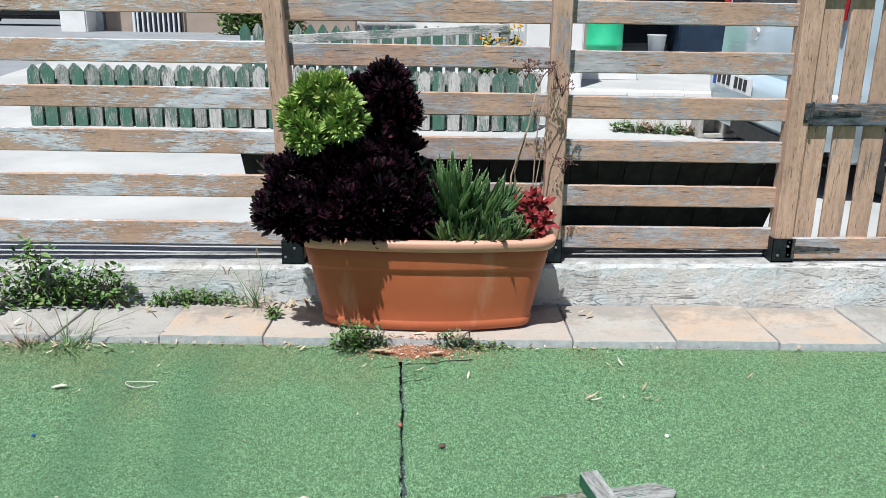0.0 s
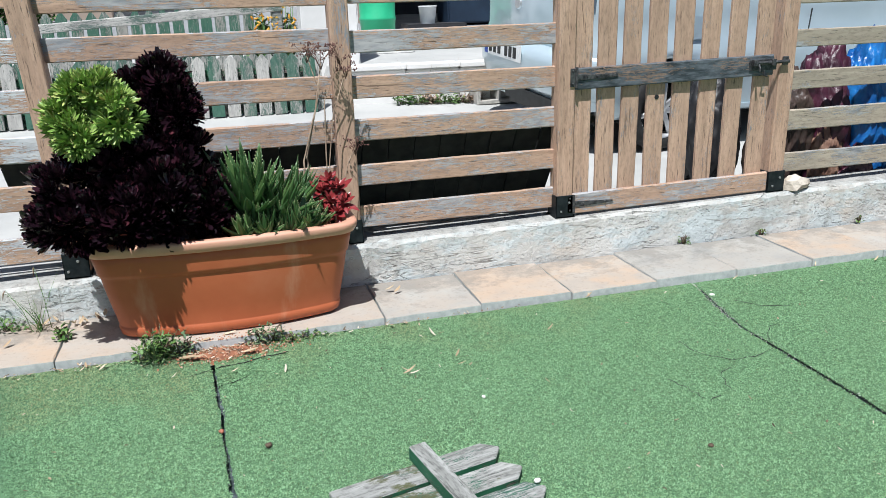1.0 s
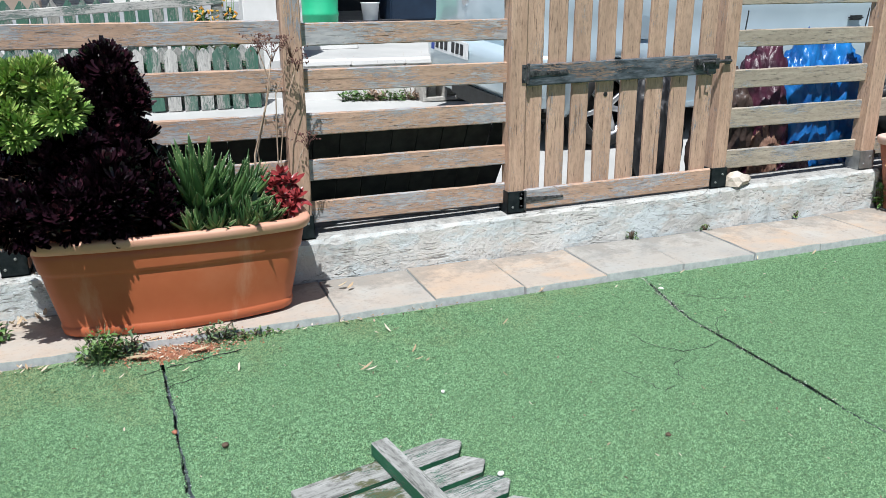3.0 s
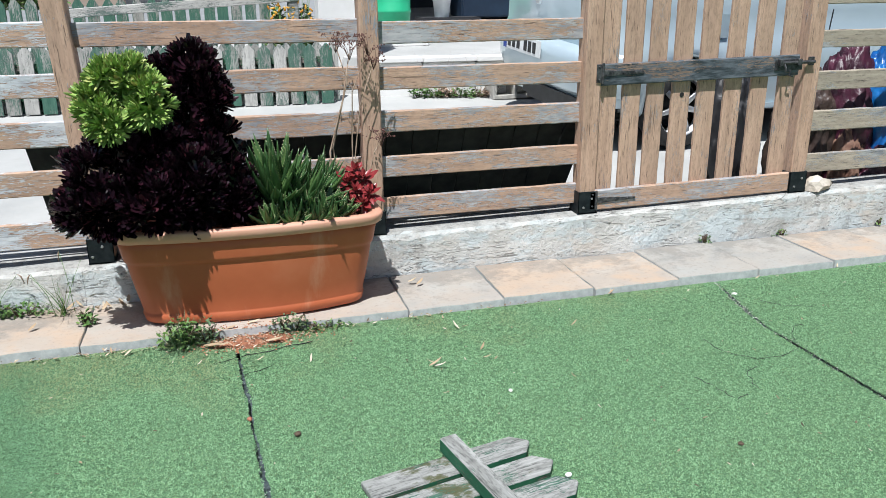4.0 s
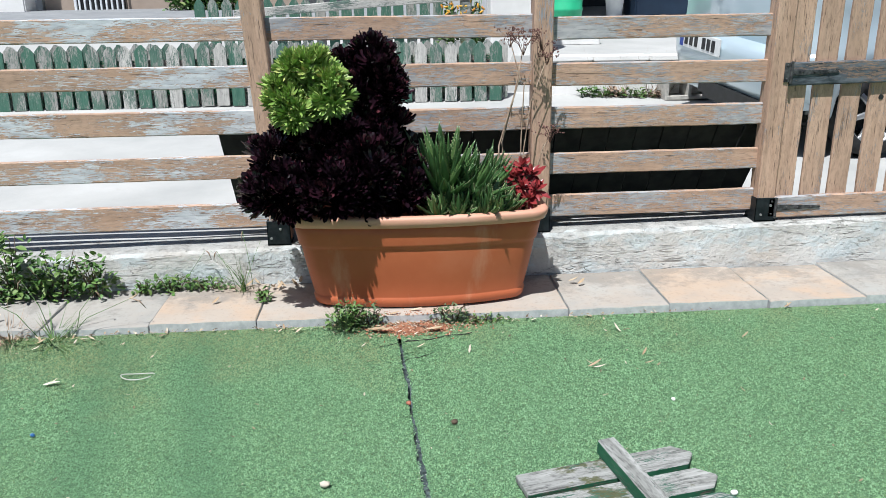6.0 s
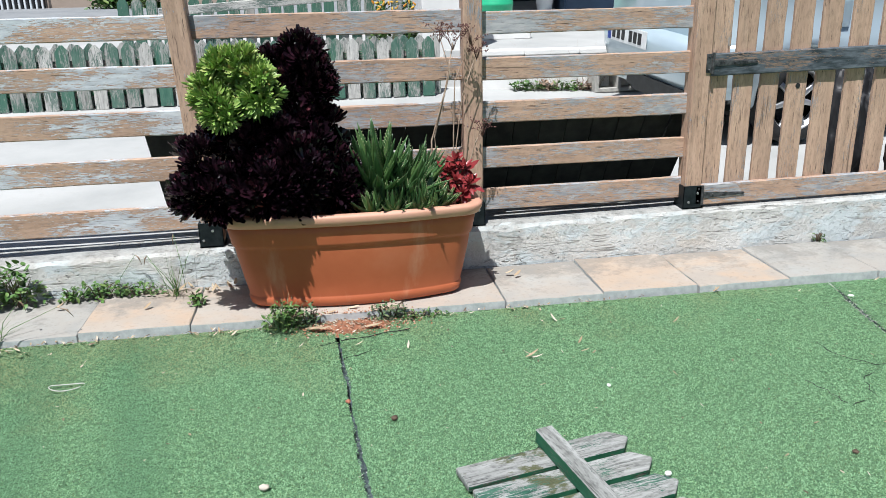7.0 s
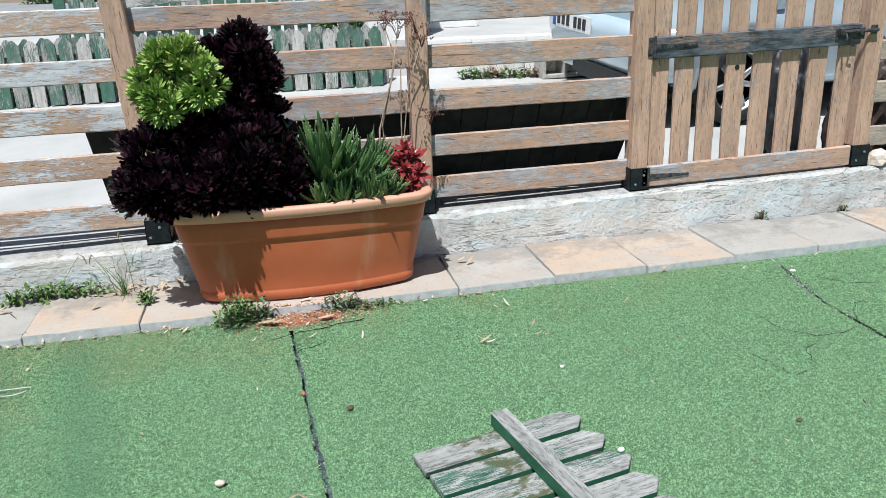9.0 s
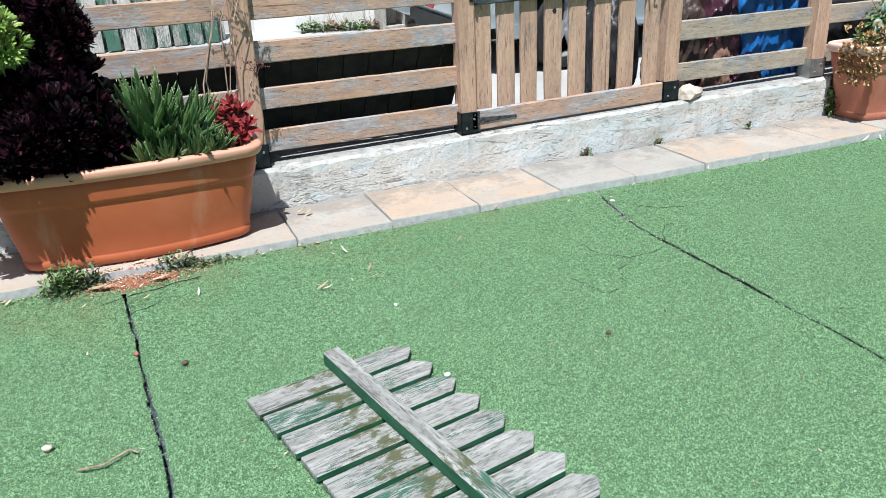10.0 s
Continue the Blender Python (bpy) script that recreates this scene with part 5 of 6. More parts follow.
def crumbs():
    rng = random.Random(77)
    verts, faces = [], []
    for _ in range(1000):
        pick = rng.random()
        if pick < 0.32:
            x, y, z = rng.uniform(-2.5, 0.6), -0.485 - abs(rng.gauss(0, 0.018)), 0.021
        elif pick < 0.55:
            x, y, z = rng.gauss(-0.6, 0.12), rng.gauss(-0.53, 0.035), 0.022
        else:
            x, y, z = rng.uniform(-2.4, 3.6), -0.5 - 1.9 * rng.random() ** 1.4, 0.011
        z = max(z, 0.010 + pile(y)) if y < -0.478 else z
        ln = rng.uniform(0.004, 0.017) * (1.4 if pick < 0.2 else 1.0)
        lv, lf = leaf(ln, ln * rng.uniform(0.2, 0.6), oval, rng.uniform(0, 0.6), 0.4, 4)
        m = Matrix.Translation((x, y, z)) @ Matrix.Rotation(rng.uniform(0, 6.28), 4, "Z")
        o = len(verts)
        verts += [m @ Vector(v) for v in lv]
        faces += [tuple(k + o for k in q) for q in lf]
    me = mesh("crumbs", verts, faces)
    k = Mat("crumb_mat", 0.9)
    k.colour(k.ramp(k.island(), [(0.0, (0.06, 0.045, 0.03)), (0.5, (0.38, 0.29, 0.19)), (1.0, (0.60, 0.54, 0.45))]))
    solo("leaf_litter", me, k.m, "scattered dry leaf crumbs and chips on the turf", "litter", kind="stuff")


crumbs()
ROOTS = [
    [(1.003, -0.974), (1.008, -1.078), (1.094, -1.163), (1.186, -1.177), (1.281, -1.129), (1.34, -1.03), (1.40, -0.97), (1.477, -0.948)],
    [(1.052, -1.22), (0.992, -1.236), (0.964, -1.311), (0.958, -1.37)],
    [(0.80, -1.23), (0.831, -1.287), (0.837, -1.36), (0.853, -1.396)],
    [(0.853, -1.396), (0.88, -1.375), (0.903, -1.368)],
    [(1.42, -0.70), (1.48, -0.76), (1.56, -0.80), (1.63, -0.84)],
    [(-0.652, -0.653), (-0.617, -0.644), (-0.518, -0.623), (-0.446, -0.617), (-0.357, -0.587)],
    [(-0.65, -0.80), (-0.636, -0.775), (-0.582, -0.756), (-0.526, -0.736)],
    [(-0.67, -0.66), (-0.71, -0.67), (-0.76, -0.69)],
]
for k, pts in enumerate(ROOTS):
    line = [((1 - f) * a[0] + f * b[0], (1 - f) * a[1] + f * b[1]) for a, b in zip(pts, pts[1:]) for f in (0, 0.33, 0.66)]
    thick = 0.0019 if k == 5 else 0.0012
    solo("dark_root", tube([(x + 0.006 * math.sin(9 * i), y + 0.005 * math.cos(7 * i), 0.0056 + 0.0018 * math.sin(5 * i + k) + pile(y)) for i, (x, y) in enumerate(line)], [thick * (0.6 + 0.5 * math.sin(2.3 * i) ** 2) for i in range(len(line))], 4), M_RUBBER,
         "thin dark root showing through the turf", "root", group="roots in the turf")


def seam_fray():
    """Chips of stone dust and loose backing along the open seams."""
    rng = random.Random(31)
    verts, faces = [], []
    for k in range(330):
        seam = 1 if k < 260 else 0
        y = -0.50 - 1.35 * rng.random() ** 1.3
        if seam and rng.random() < 0.45:
            y = rng.gauss(-0.74, 0.07)
        x = seam_x(seam, y, rng.choice((-1, -1, 1))) + rng.gauss(0, 0.006 if seam else 0.003)
        s, a = rng.uniform(0.001, 0.0036) * (1.0 if seam else 0.7), rng.uniform(0, 6.28)
        z = 0.004 + pile(y)
        o = len(verts)
        verts += [(x + s * math.cos(a + 2.1 * j), y + s * math.sin(a + 2.1 * j), z) for j in range(3)] + [(x, y, z + s)]
        faces += [(o, o + 1, o + 3), (o + 1, o + 2, o + 3), (o + 2, o, o + 3)]
    k = Mat("seam_dust_mat", 0.95)
    k.colour(k.ramp(k.island(), [(0.0, (0.12, 0.13, 0.12)), (0.6, (0.34, 0.34, 0.31)), (1.0, (0.58, 0.60, 0.58))]))
    solo("seam_chips", mesh("chips", verts, faces), k.m, "pale stone chips and frayed backing along the turf seams", "chips", kind="stuff")


seam_fray()


def soil_patch():
    verts, faces = [], []
    n, m = 26, 16
    for j in range(m):
        for i in range(n):
            u, v = i / (n - 1) * 2 - 1, j / (m - 1) * 2 - 1
            r = math.hypot(u, v) + 0.35 * noise.noise((u * 2.2, v * 2.2, 3))
            h = 0.012 * max(0.0, 1 - r) ** 0.8 + 0.010 * noise.noise((u * 9, v * 7, 1)) * min(1.0, max(0.0, 1.15 - r)) - (0.012 if r > 1 else 0)
            verts.append((-0.61 + 0.16 * u, -0.53 + 0.065 * v, 0.014 + h))
    for j in range(m - 1):
        for i in range(n - 1):
            a = j * n + i
            faces.append((a, a + 1, a + n + 1, a + n))
    solo("spilled_soil", mesh("soil", verts, faces, True), M_SOIL, "small heap of spilled red soil by the planter", "soil", kind="stuff")


soil_patch()


def soil_grains():
    rng = random.Random(19)
    verts, faces = [], []
    for _ in range(900):
        x, y = rng.gauss(-0.60, 0.10), rng.gauss(-0.525, 0.04)
        s = rng.uniform(0.002, 0.006)
        z = 0.020 if y < -0.478 else 0.047
        o = len(verts)
        a = rng.uniform(0, 6.28)
        for k in range(3):
            verts.append((x + s * math.cos(a + 2.1 * k), y + s * math.sin(a + 2.1 * k), z))
        verts.append((x, y, z + s))
        faces += [(o, o + 1, o + 3), (o + 1, o + 2, o + 3), (o + 2, o, o + 3)]
    k = Mat("soil_grain_mat", 0.95)
    k.colour(k.ramp(k.island(), [(0.0, (0.17, 0.06, 0.03)), (0.6, (0.40, 0.17, 0.09)), (1.0, (0.60, 0.42, 0.30))]))
    solo("soil_grains", mesh("grains", verts, faces), k.m, "loose red soil grains and chips by the planter", "soil", kind="stuff")


soil_grains()

# ---- second planter with trailing succulents ----
M_BRONZE = leafy("bronze_leaf", [(0.0, (0.30, 0.17, 0.07)), (0.5, (0.52, 0.34, 0.16)), (1.0, (0.68, 0.56, 0.36))], 0.6, by="tone")
M_GREY_LEAF = leafy("grey_green_leaf", [(0.0, (0.10, 0.17, 0.11)), (0.6, (0.22, 0.33, 0.24)), (1.0, (0.34, 0.44, 0.36))], 0.6)
pot = build_trough("planter", 3.56, (0.43, -0.06, -0.345, 0.04), (0.35, -0.09, -0.29, 0.045), 0.055, 0.475, 0.05,
                   "faded terracotta trough planter with trailing succulents", -0.2, (M_TERRA_PALE, make_terracotta("faded_pink_rim", (0.60, 0.40, 0.33), (0.66, 0.47, 0.40), (0.70, 0.54, 0.47))))
trail = thing("trailing_succulent", (3.45, -0.2, 0.43), "trailing bronze-green succulent hanging over the planter's rim", "plant")
TRAIL_ROSETTES = [rosette(9, 0.026, 0.014, oval, s, 0, 70, 0.3, 0.4) for s in (41, 42)]
trng = random.Random(6)
for k in range(150):
    hang = k < 80
    drop = trng.uniform(0, 1)
    corner = trng.uniform(-0.17, 0.05)
    p = (3.105 + max(0.0, corner) + 0.02 * drop, -0.40 + max(0.0, -corner) * 1.3 + 0.015 * drop, 0.485 - 0.24 * drop * (1 - 3.0 * abs(corner + 0.07))) if hang else (trng.uniform(3.16, 3.7), trng.uniform(-0.36, -0.12), trng.uniform(0.46, 0.60))
    part("rosette", TRAIL_ROSETTES[k % 2], M_BRONZE if hang or k % 2 else M_WEED_B, trail, aim(p, (trng.uniform(-0.5, 0.5), -0.8, 0.5), k))
cactus = thing("paddle_succulent", (3.5, -0.2, 0.43), "grey-green paddle-leaved succulent in the second planter", "plant")
ECHEVERIA = rosette(26, 0.055, 0.026, oval, 51, 10, 80, 0.2, 0.5)
for k in range(16):
    part("rosette", ECHEVERIA, M_GREY_LEAF, cactus, aim((trng.uniform(3.30, 3.75), trng.uniform(-0.36, -0.24), trng.uniform(0.50, 0.62)), (-0.5, -0.7, 0.6), k, trng.uniform(0.7, 1.1)))
for k in range(14):
    x, z = trng.uniform(3.26, 3.75), trng.uniform(0.50, 0.68)
    part("pad", lump((0.026, 0.006, 0.034), k, 0.3, 2, 2), M_GREY_LEAF, cactus, Matrix.Translation((x, -0.24 + trng.uniform(-0.04, 0.06), z)) @ Matrix.Rotation(trng.uniform(-0.6, 0.6), 4, "Z") @ Matrix.Rotation(trng.uniform(-0.5, 0.5), 4, "Y"))
weed((3.52, -0.2, 0.44), (0.33, 0.14, 0.30), 1100, 0.03, 18, "green bushy plant in the second planter", None, "shrub")

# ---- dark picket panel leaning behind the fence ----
# the panel's shade is put into this near-black wood colour
M_SHADED_WOOD = simple("shaded_panel_wood", (0.010, 0.013, 0.011), (0.030, 0.034, 0.028), 14, 0.85, 0.3)


def upright_picket(h, w, t):
    return prism([(-w / 2, 0), (w / 2, 0), (w / 2, h - 0.045), (0.008, h), (-0.008, h), (-w / 2, h - 0.045)], t, "picket", 0.002)


lean = thing("leaning_picket_panel", (-0.25, 0.3, 0.2), "dark picket panel leaning in shade behind the fence", "fence panel")
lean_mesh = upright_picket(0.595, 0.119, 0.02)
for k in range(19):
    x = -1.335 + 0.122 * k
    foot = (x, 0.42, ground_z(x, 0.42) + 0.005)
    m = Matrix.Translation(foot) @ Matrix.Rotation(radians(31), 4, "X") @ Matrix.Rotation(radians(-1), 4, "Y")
    part("picket", lean_mesh, M_SHADED_WOOD, lean, m)
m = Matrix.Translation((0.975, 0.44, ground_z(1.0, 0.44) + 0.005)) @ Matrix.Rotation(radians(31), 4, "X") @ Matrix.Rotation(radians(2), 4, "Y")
part("picket", lean_mesh, M_SHADED_WOOD, lean, m)
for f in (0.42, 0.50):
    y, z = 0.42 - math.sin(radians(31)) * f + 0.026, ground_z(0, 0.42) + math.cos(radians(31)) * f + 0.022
    part("rail", plank(2.62, 0.05, 0.03, 500 + int(f * 10)), M_SHADED_WOOD, lean, Matrix.Translation((-0.09, y, z)) @ Matrix.Rotation(radians(31), 4, "X"))

# ---- picket panels standing on the driveway ----
PICK = upright_picket(0.452, 0.092, 0.018)
PICK_VARIANTS = {}
for key, mat in (("w", M_PICKET), ("g", M_PICKET_G), ("p", M_PICKET_P)):
    me = PICK.copy()
    # the grain of the wood mats runs along x, so the mesh is kept lying and stood up by its pose
    me.transform(Matrix.Rotation(radians(90), 4, "Y"))
    me.materials.append(mat)
    PICK_VARIANTS[key] = me


def picket_panel(x0, count, y, dz, lean_deg, keys, seed, label, name="picket_fence", double=True, pitch=0.1105, size=1.0, tall=1.0):
    rng = random.Random(seed)
    xm = x0 + pitch * count / 2
    base = ground_z(xm, y) + dz
    ob = thing(name, (xm, y, base), label, "fence panel", "picket panels behind the fence")
    for row in ((0, 1) if double else (0,)):
        for k in range(count):
            x = x0 + pitch * k + (pitch / 2 if row else 0)
            key = rng.choice(keys) if not row else rng.choice("ppw")
            m = Matrix.Translation((x, y + 0.075 * row, base + rng.uniform(-0.006, 0.006) + 0.006 * row)) @ Matrix.Rotation(radians(-lean_deg), 4, "X") @ Matrix.Rotation(radians(rng.uniform(-0.8, 0.8)), 4, "Y") @ STAND @ Matrix.Diagonal((size * 0.945 * tall, size, 1, 1))
            part("picket", PICK_VARIANTS[key], None, ob, m)
    for f in (0.12, 0.32):
        part("rail", plank(pitch * count, 0.05, 0.04, seed + int(f * 100)), M_GREEN_WOOD, ob, Matrix.Translation((xm - pitch / 2, y + 0.036 + f * math.sin(radians(lean_deg)), base + f)))
    return ob


picket_panel(-3.617, 22, 2.80, 0.004, 3, "ggwwwp", 1, "worn green picket panel standing on the driveway", pitch=0.1141, size=1.033, tall=1.035)
picket_panel(-1.106, 12, 2.80, 0.004, 3, "wwppgw", 2, "grey worn picket panel standing on the driveway", pitch=0.1142, size=1.033)
picket_panel(-2.32, 19, 4.2, 0.02, 2, "ggwg", 3, "green picket panel standing farther back", double=False, pitch=0.118, size=1.46)
part_post = thing("picket_post", (0.10, 4.15, ground_z(0.1, 4.15)), "short grey wooden post between panels", "post")
part("post", box(0.09, 0.09, 0.75, 0.005), M_GREY_WOOD, part_post, Matrix.Translation((0.05, 4.12, ground_z(0.05, 4.12) + 0.36)))
solo("loose_plank", plank(2.1, 0.075, 0.03, 640), M_PICKET_P, "grey loose plank leaning across the panels", "plank",
     Matrix.Translation((-0.95, 4.08, 1.125)) @ Matrix.Rotation(radians(-3.6), 4, "Y"))
weed((-0.08, 4.16, ground_z(-0.1, 4.16)), (0.13, 0.08, 0.58), 520, 0.06, 50, "clump of strappy leaves behind the panel", None, "shrub")
weed((0.16, 4.2, ground_z(0.1, 4.2)), (0.11, 0.08, 0.58), 480, 0.06, 51, "clump of strappy leaves behind the panel", M_WEED_B, "shrub")
blooms = thing("orange_flowers", (0.0, 4.25, ground_z(0, 4.25)), "orange and yellow flower spikes among leaves", "flower")
for k in range(34):
    x, z = random.Random(k).uniform(-0.17, 0.22), random.Random(k + 50).uniform(0.98, 1.22)
    part("bloom", lump((0.009, 0.007, 0.022), k, 0.5, 3, 2), M_FLOWER, blooms, Matrix.Translation((x, 4.08, z)) @ Matrix.Rotation(k, 4, "Y"))
    part("stem", tube([(x * 0.6, 4.15, 0.6), (x, 4.08, z)], 0.003, 4), M_WEED, blooms)

# ---- terrace wall, white pillar, bin and carport ----
solo("wall_pillar", box(0.46, 0.24, 1.3, 0.012), M_WHITE_WALL, "white rendered garden pillar", "wall", Matrix.Translation((0.40, 3.38, 1.25)), kind="structure")
terrace = thing("wall_terrace", (2.5, 3.08, 0.42), "low white block terrace wall with a coping", "wall", kind="structure")
for k in range(12):
    part("block", box(0.445, 0.14, 0.27, 0.008), M_WHITE_WALL, terrace, Matrix.Translation((0.72 + 0.45 * k, 3.06, 0.555 - 0.006 * k)))
    part("coping", box(0.445, 0.19, 0.04, 0.006), M_WHITE_WALL, terrace, Matrix.Translation((0.72 + 0.45 * k, 3.05, 0.712 - 0.004 * k)))
for k in range(6):
    weed((0.9 + 0.11 * k, 2.93, ground_z(0.9 + 0.11 * k, 2.93)), (0.10, 0.05, 0.075), 70, 0.035, 60 + k, "dry weeds at the foot of the terrace wall", M_DRY if k % 3 == 2 else M_WEED)
for k, x in enumerate((1.05, 1.2, 1.42, 1.55)):
    tuft((x, 2.97, ground_z(x, 2.95)), 22, 0.42, 0.0, 70 + k, "thin dry weeds against the terrace wall", M_DRY)


def cinder_block(x, y, z, rot):
    w, d, h, t = 0.40, 0.2, 0.2, 0.03
    ob = thing("cinder_block", (x, y, z), "grey hollow concrete block on the driveway", "block", "blocks by the car")
    pieces = [(box(w, d, t, 0.003, 1), Matrix.Translation((0, 0, t / 2))), (box(w, d, t, 0.003, 1), Matrix.Translation((0, 0, h - t / 2)))]
    for dx in (-w / 2 + t / 2, 0, w / 2 - t / 2):
        pieces.append((box(t, d - 0.004, h - 2 * t + 0.004, 0.002, 1), Matrix.Translation((dx, 0, h / 2))))
    part("body", joined("block", pieces, False), M_BLOCK, ob, Matrix.Translation((x, y, z)) @ Matrix.Rotation(rot, 4, "Z"))


cinder_block(1.68, 2.93, ground_z(1.68, 2.93), 0.08)
cinder_block(2.1, 2.95, ground_z(2.1, 2.95), 0.04)

bin_ob = thing("green_bin", (1.145, 5.0, ground_z(1.145, 5.0)), "green plastic barrel on the terrace", "barrel")
rings = []
zb = ground_z(1.145, 5.0)
for z, r in ((0, 0.165), (0.01, 0.172), (0.2, 0.182), (0.21, 0.188), (0.23, 0.188), (0.24, 0.182), (0.5, 0.186), (0.58, 0.18), (0.60, 0.17), (0.60, 0.15), (0.5, 0.15)):
    rings.append([(1.145 + r * math.cos(a), 5.0 + r * math.sin(a), zb + z) for a in [2 * math.pi * k / 32 for k in range(32)]])
part("body", loft("barrel", rings), M_BIN, bin_ob)
solo("step", box(0.5, 0.2, 0.14, 0.01), M_WHITE_WALL, "white rendered step on the terrace", "step", Matrix.Translation((0.98, 3.95, ground_z(1, 3.95) + 0.06)))

carport = thing("carport", (3.2, 6.6, 0.9), "shaded white-walled carport behind the terrace", "carport")
# back wall coloured near-black for the carport's inner shade
part("back_wall", box(5.4, 0.2, 3.0, 0.01), M_SHADE_DARK, carport, Matrix.Translation((4.1, 8.6, 2.3)))
part("side_wall", box(0.2, 2.6, 3.0, 0.01), M_TAN_WALL, carport, Matrix.Translation((1.45, 7.3, 2.3)))
part("roof", box(5.6, 3.0, 0.15, 0.02), M_WHITE_WALL, carport, Matrix.Translation((4.1, 7.2, 3.2)))
part("counter", box(0.9, 0.5, 0.42, 0.02), M_BLUE_DARK, carport, Matrix.Translation((2.75, 6.6, 1.12)))
solo("white_pail", loft("pail", [[(r * math.cos(a), r * math.sin(a), z) for a in [2 * math.pi * k / 24 for k in range(24)]] for r, z in ((0.10, 0.0), (0.105, 0.01), (0.13, 0.24), (0.137, 0.24), (0.137, 0.255), (0.122, 0.255), (0.10, 0.03))]), M_WHITE_PAINT, "white rounded plastic pail in the carport", "pail",
     Matrix.Translation((1.92, 5.9, ground_z(1.92, 5.9) + 0.07)) @ Matrix.Diagonal((0.8, 0.8, 0.8, 1)))
# added block: carries the raised pail and paints the darkness below it
solo("low_bench", box(0.7, 0.4, 0.09, 0.01), M_SHADE_DARK, "low dark block added under the pail", "bench", Matrix.Translation((2.0, 5.95, ground_z(2.0, 5.95) + 0.03)))

# ---- far side of the street ----
house = thing("house", (-4.5, 11.0, 1.0), "tan rendered house across the street with a white gate", "house")
part("wall", box(4.2, 0.25, 3.4, 0.01), M_TAN_WALL, house, Matrix.Translation((-4.05, 10.6, 2.5)))
part("pillar", box(0.42, 0.42, 2.4, 0.02), M_WHITE_WALL, house, Matrix.Translation((-6.43, 10.1, 2.0)))
part("wall", box(0.3, 3.0, 3.0, 0.01), M_WHITE_WALL, house, Matrix.Translation((-6.35, 12.0, 2.4)))
gate_w = part("gate", box(0.04, 0.04, 1.9, 0.004), M_WHITE_PAINT, house, Matrix.Translation((-5.62, 10.35, 1.7)), "white barred metal gate")
for k in range(9):
    part("bar", box(0.028, 0.028, 1.9, 0.004), M_WHITE_PAINT, gate_w, Matrix.Translation((-5.56 + 0.085 * k, 10.35, 1.7)))
# dark panel painted as the shade behind the gate bars
part("opening", box(0.75, 0.06, 1.9, 0.0), M_SHADE_DARK, house, Matrix.Translation((-5.25, 10.45, 1.7)))
part("roof", box(4.8, 3.2, 0.2, 0.02), M_WHITE_WALL, house, Matrix.Translation((-4.2, 12.0, 4.3)))
for k, (x, s) in enumerate([(-3.62, 1), (-3.3, 2), (-2.95, 3)]):
    weed((x, 9.4, ground_z(x, 9.4)), (0.35, 0.3, 0.9), 1100, 0.075, 80 + k, "dark green garden shrub before the house", None, "shrub", 10)
house_b = thing("house", (4.5, 16, 1.2), "pale rendered house closing the street", "house")
part("wall", box(30, 0.3, 4.5, 0.01), M_WHITE_WALL, house_b, Matrix.Translation((8, 15, 3.2)))
part("roof", box(30.4, 3, 0.25, 0.02), M_TAN_WALL, house_b, Matrix.Translation((8, 16, 5.5)))


# ---- cars ----
def lathe(profile, sides, name):
    """profile: (radius, offset along y) rows, turned round y."""
    rings = [[(r * math.cos(a), y, r * math.sin(a)) for a in [2 * math.pi * k / sides for k in range(sides)]] for r, y in profile]
    return loft(name, rings, cap=False)


def build_wheel(parent, m, r=0.272, w=0.16):
    s = w / 2
    wheel = part("wheel", lathe([(r * 0.55, -s * 0.2), (r * 0.6, s * 0.6), (r * 0.3, s * 0.7), (0.01, s * 0.7)], 28, "hub_disc"), M_PLASTIC, parent, m)
    part("tyre", lathe([(r * 0.70, -s), (r * 0.74, -s * 1.05), (r * 0.90, -s * 1.08), (r * 0.97, -s * 0.92), (r, -s * 0.6), (r, s * 0.6), (r * 0.97, s * 0.92), (r * 0.9, s * 1.08), (r * 0.72, s)], 40, "tyre"), M_RUBBER, wheel, m)
    pieces = [(lathe([(r * 0.64, -s * 0.2), (r * 0.68, -s * 0.9), (r * 0.735, -s * 0.98), (r * 0.735, -s * 0.8)], 40, "lip"), Matrix()),
              (lathe([(0.001, -s * 0.75), (r * 0.14, -s * 0.72), (r * 0.17, -s * 0.5)], 20, "hub"), Matrix())]
    for k in range(7):
        pieces.append((prism([(-0.020, 0.02), (0.020, 0.02), (0.014, r * 0.69), (-0.014, r * 0.69)], 0.022, bevel=0.003), Matrix.Rotation(2 * math.pi * k / 7, 4, "Y") @ Matrix.Translation((0, -s * 0.62, 0))))
    part("rim", joined("rim", pieces), M_ALLOY, wheel, m, "silver spoked alloy rim")
    return wheel


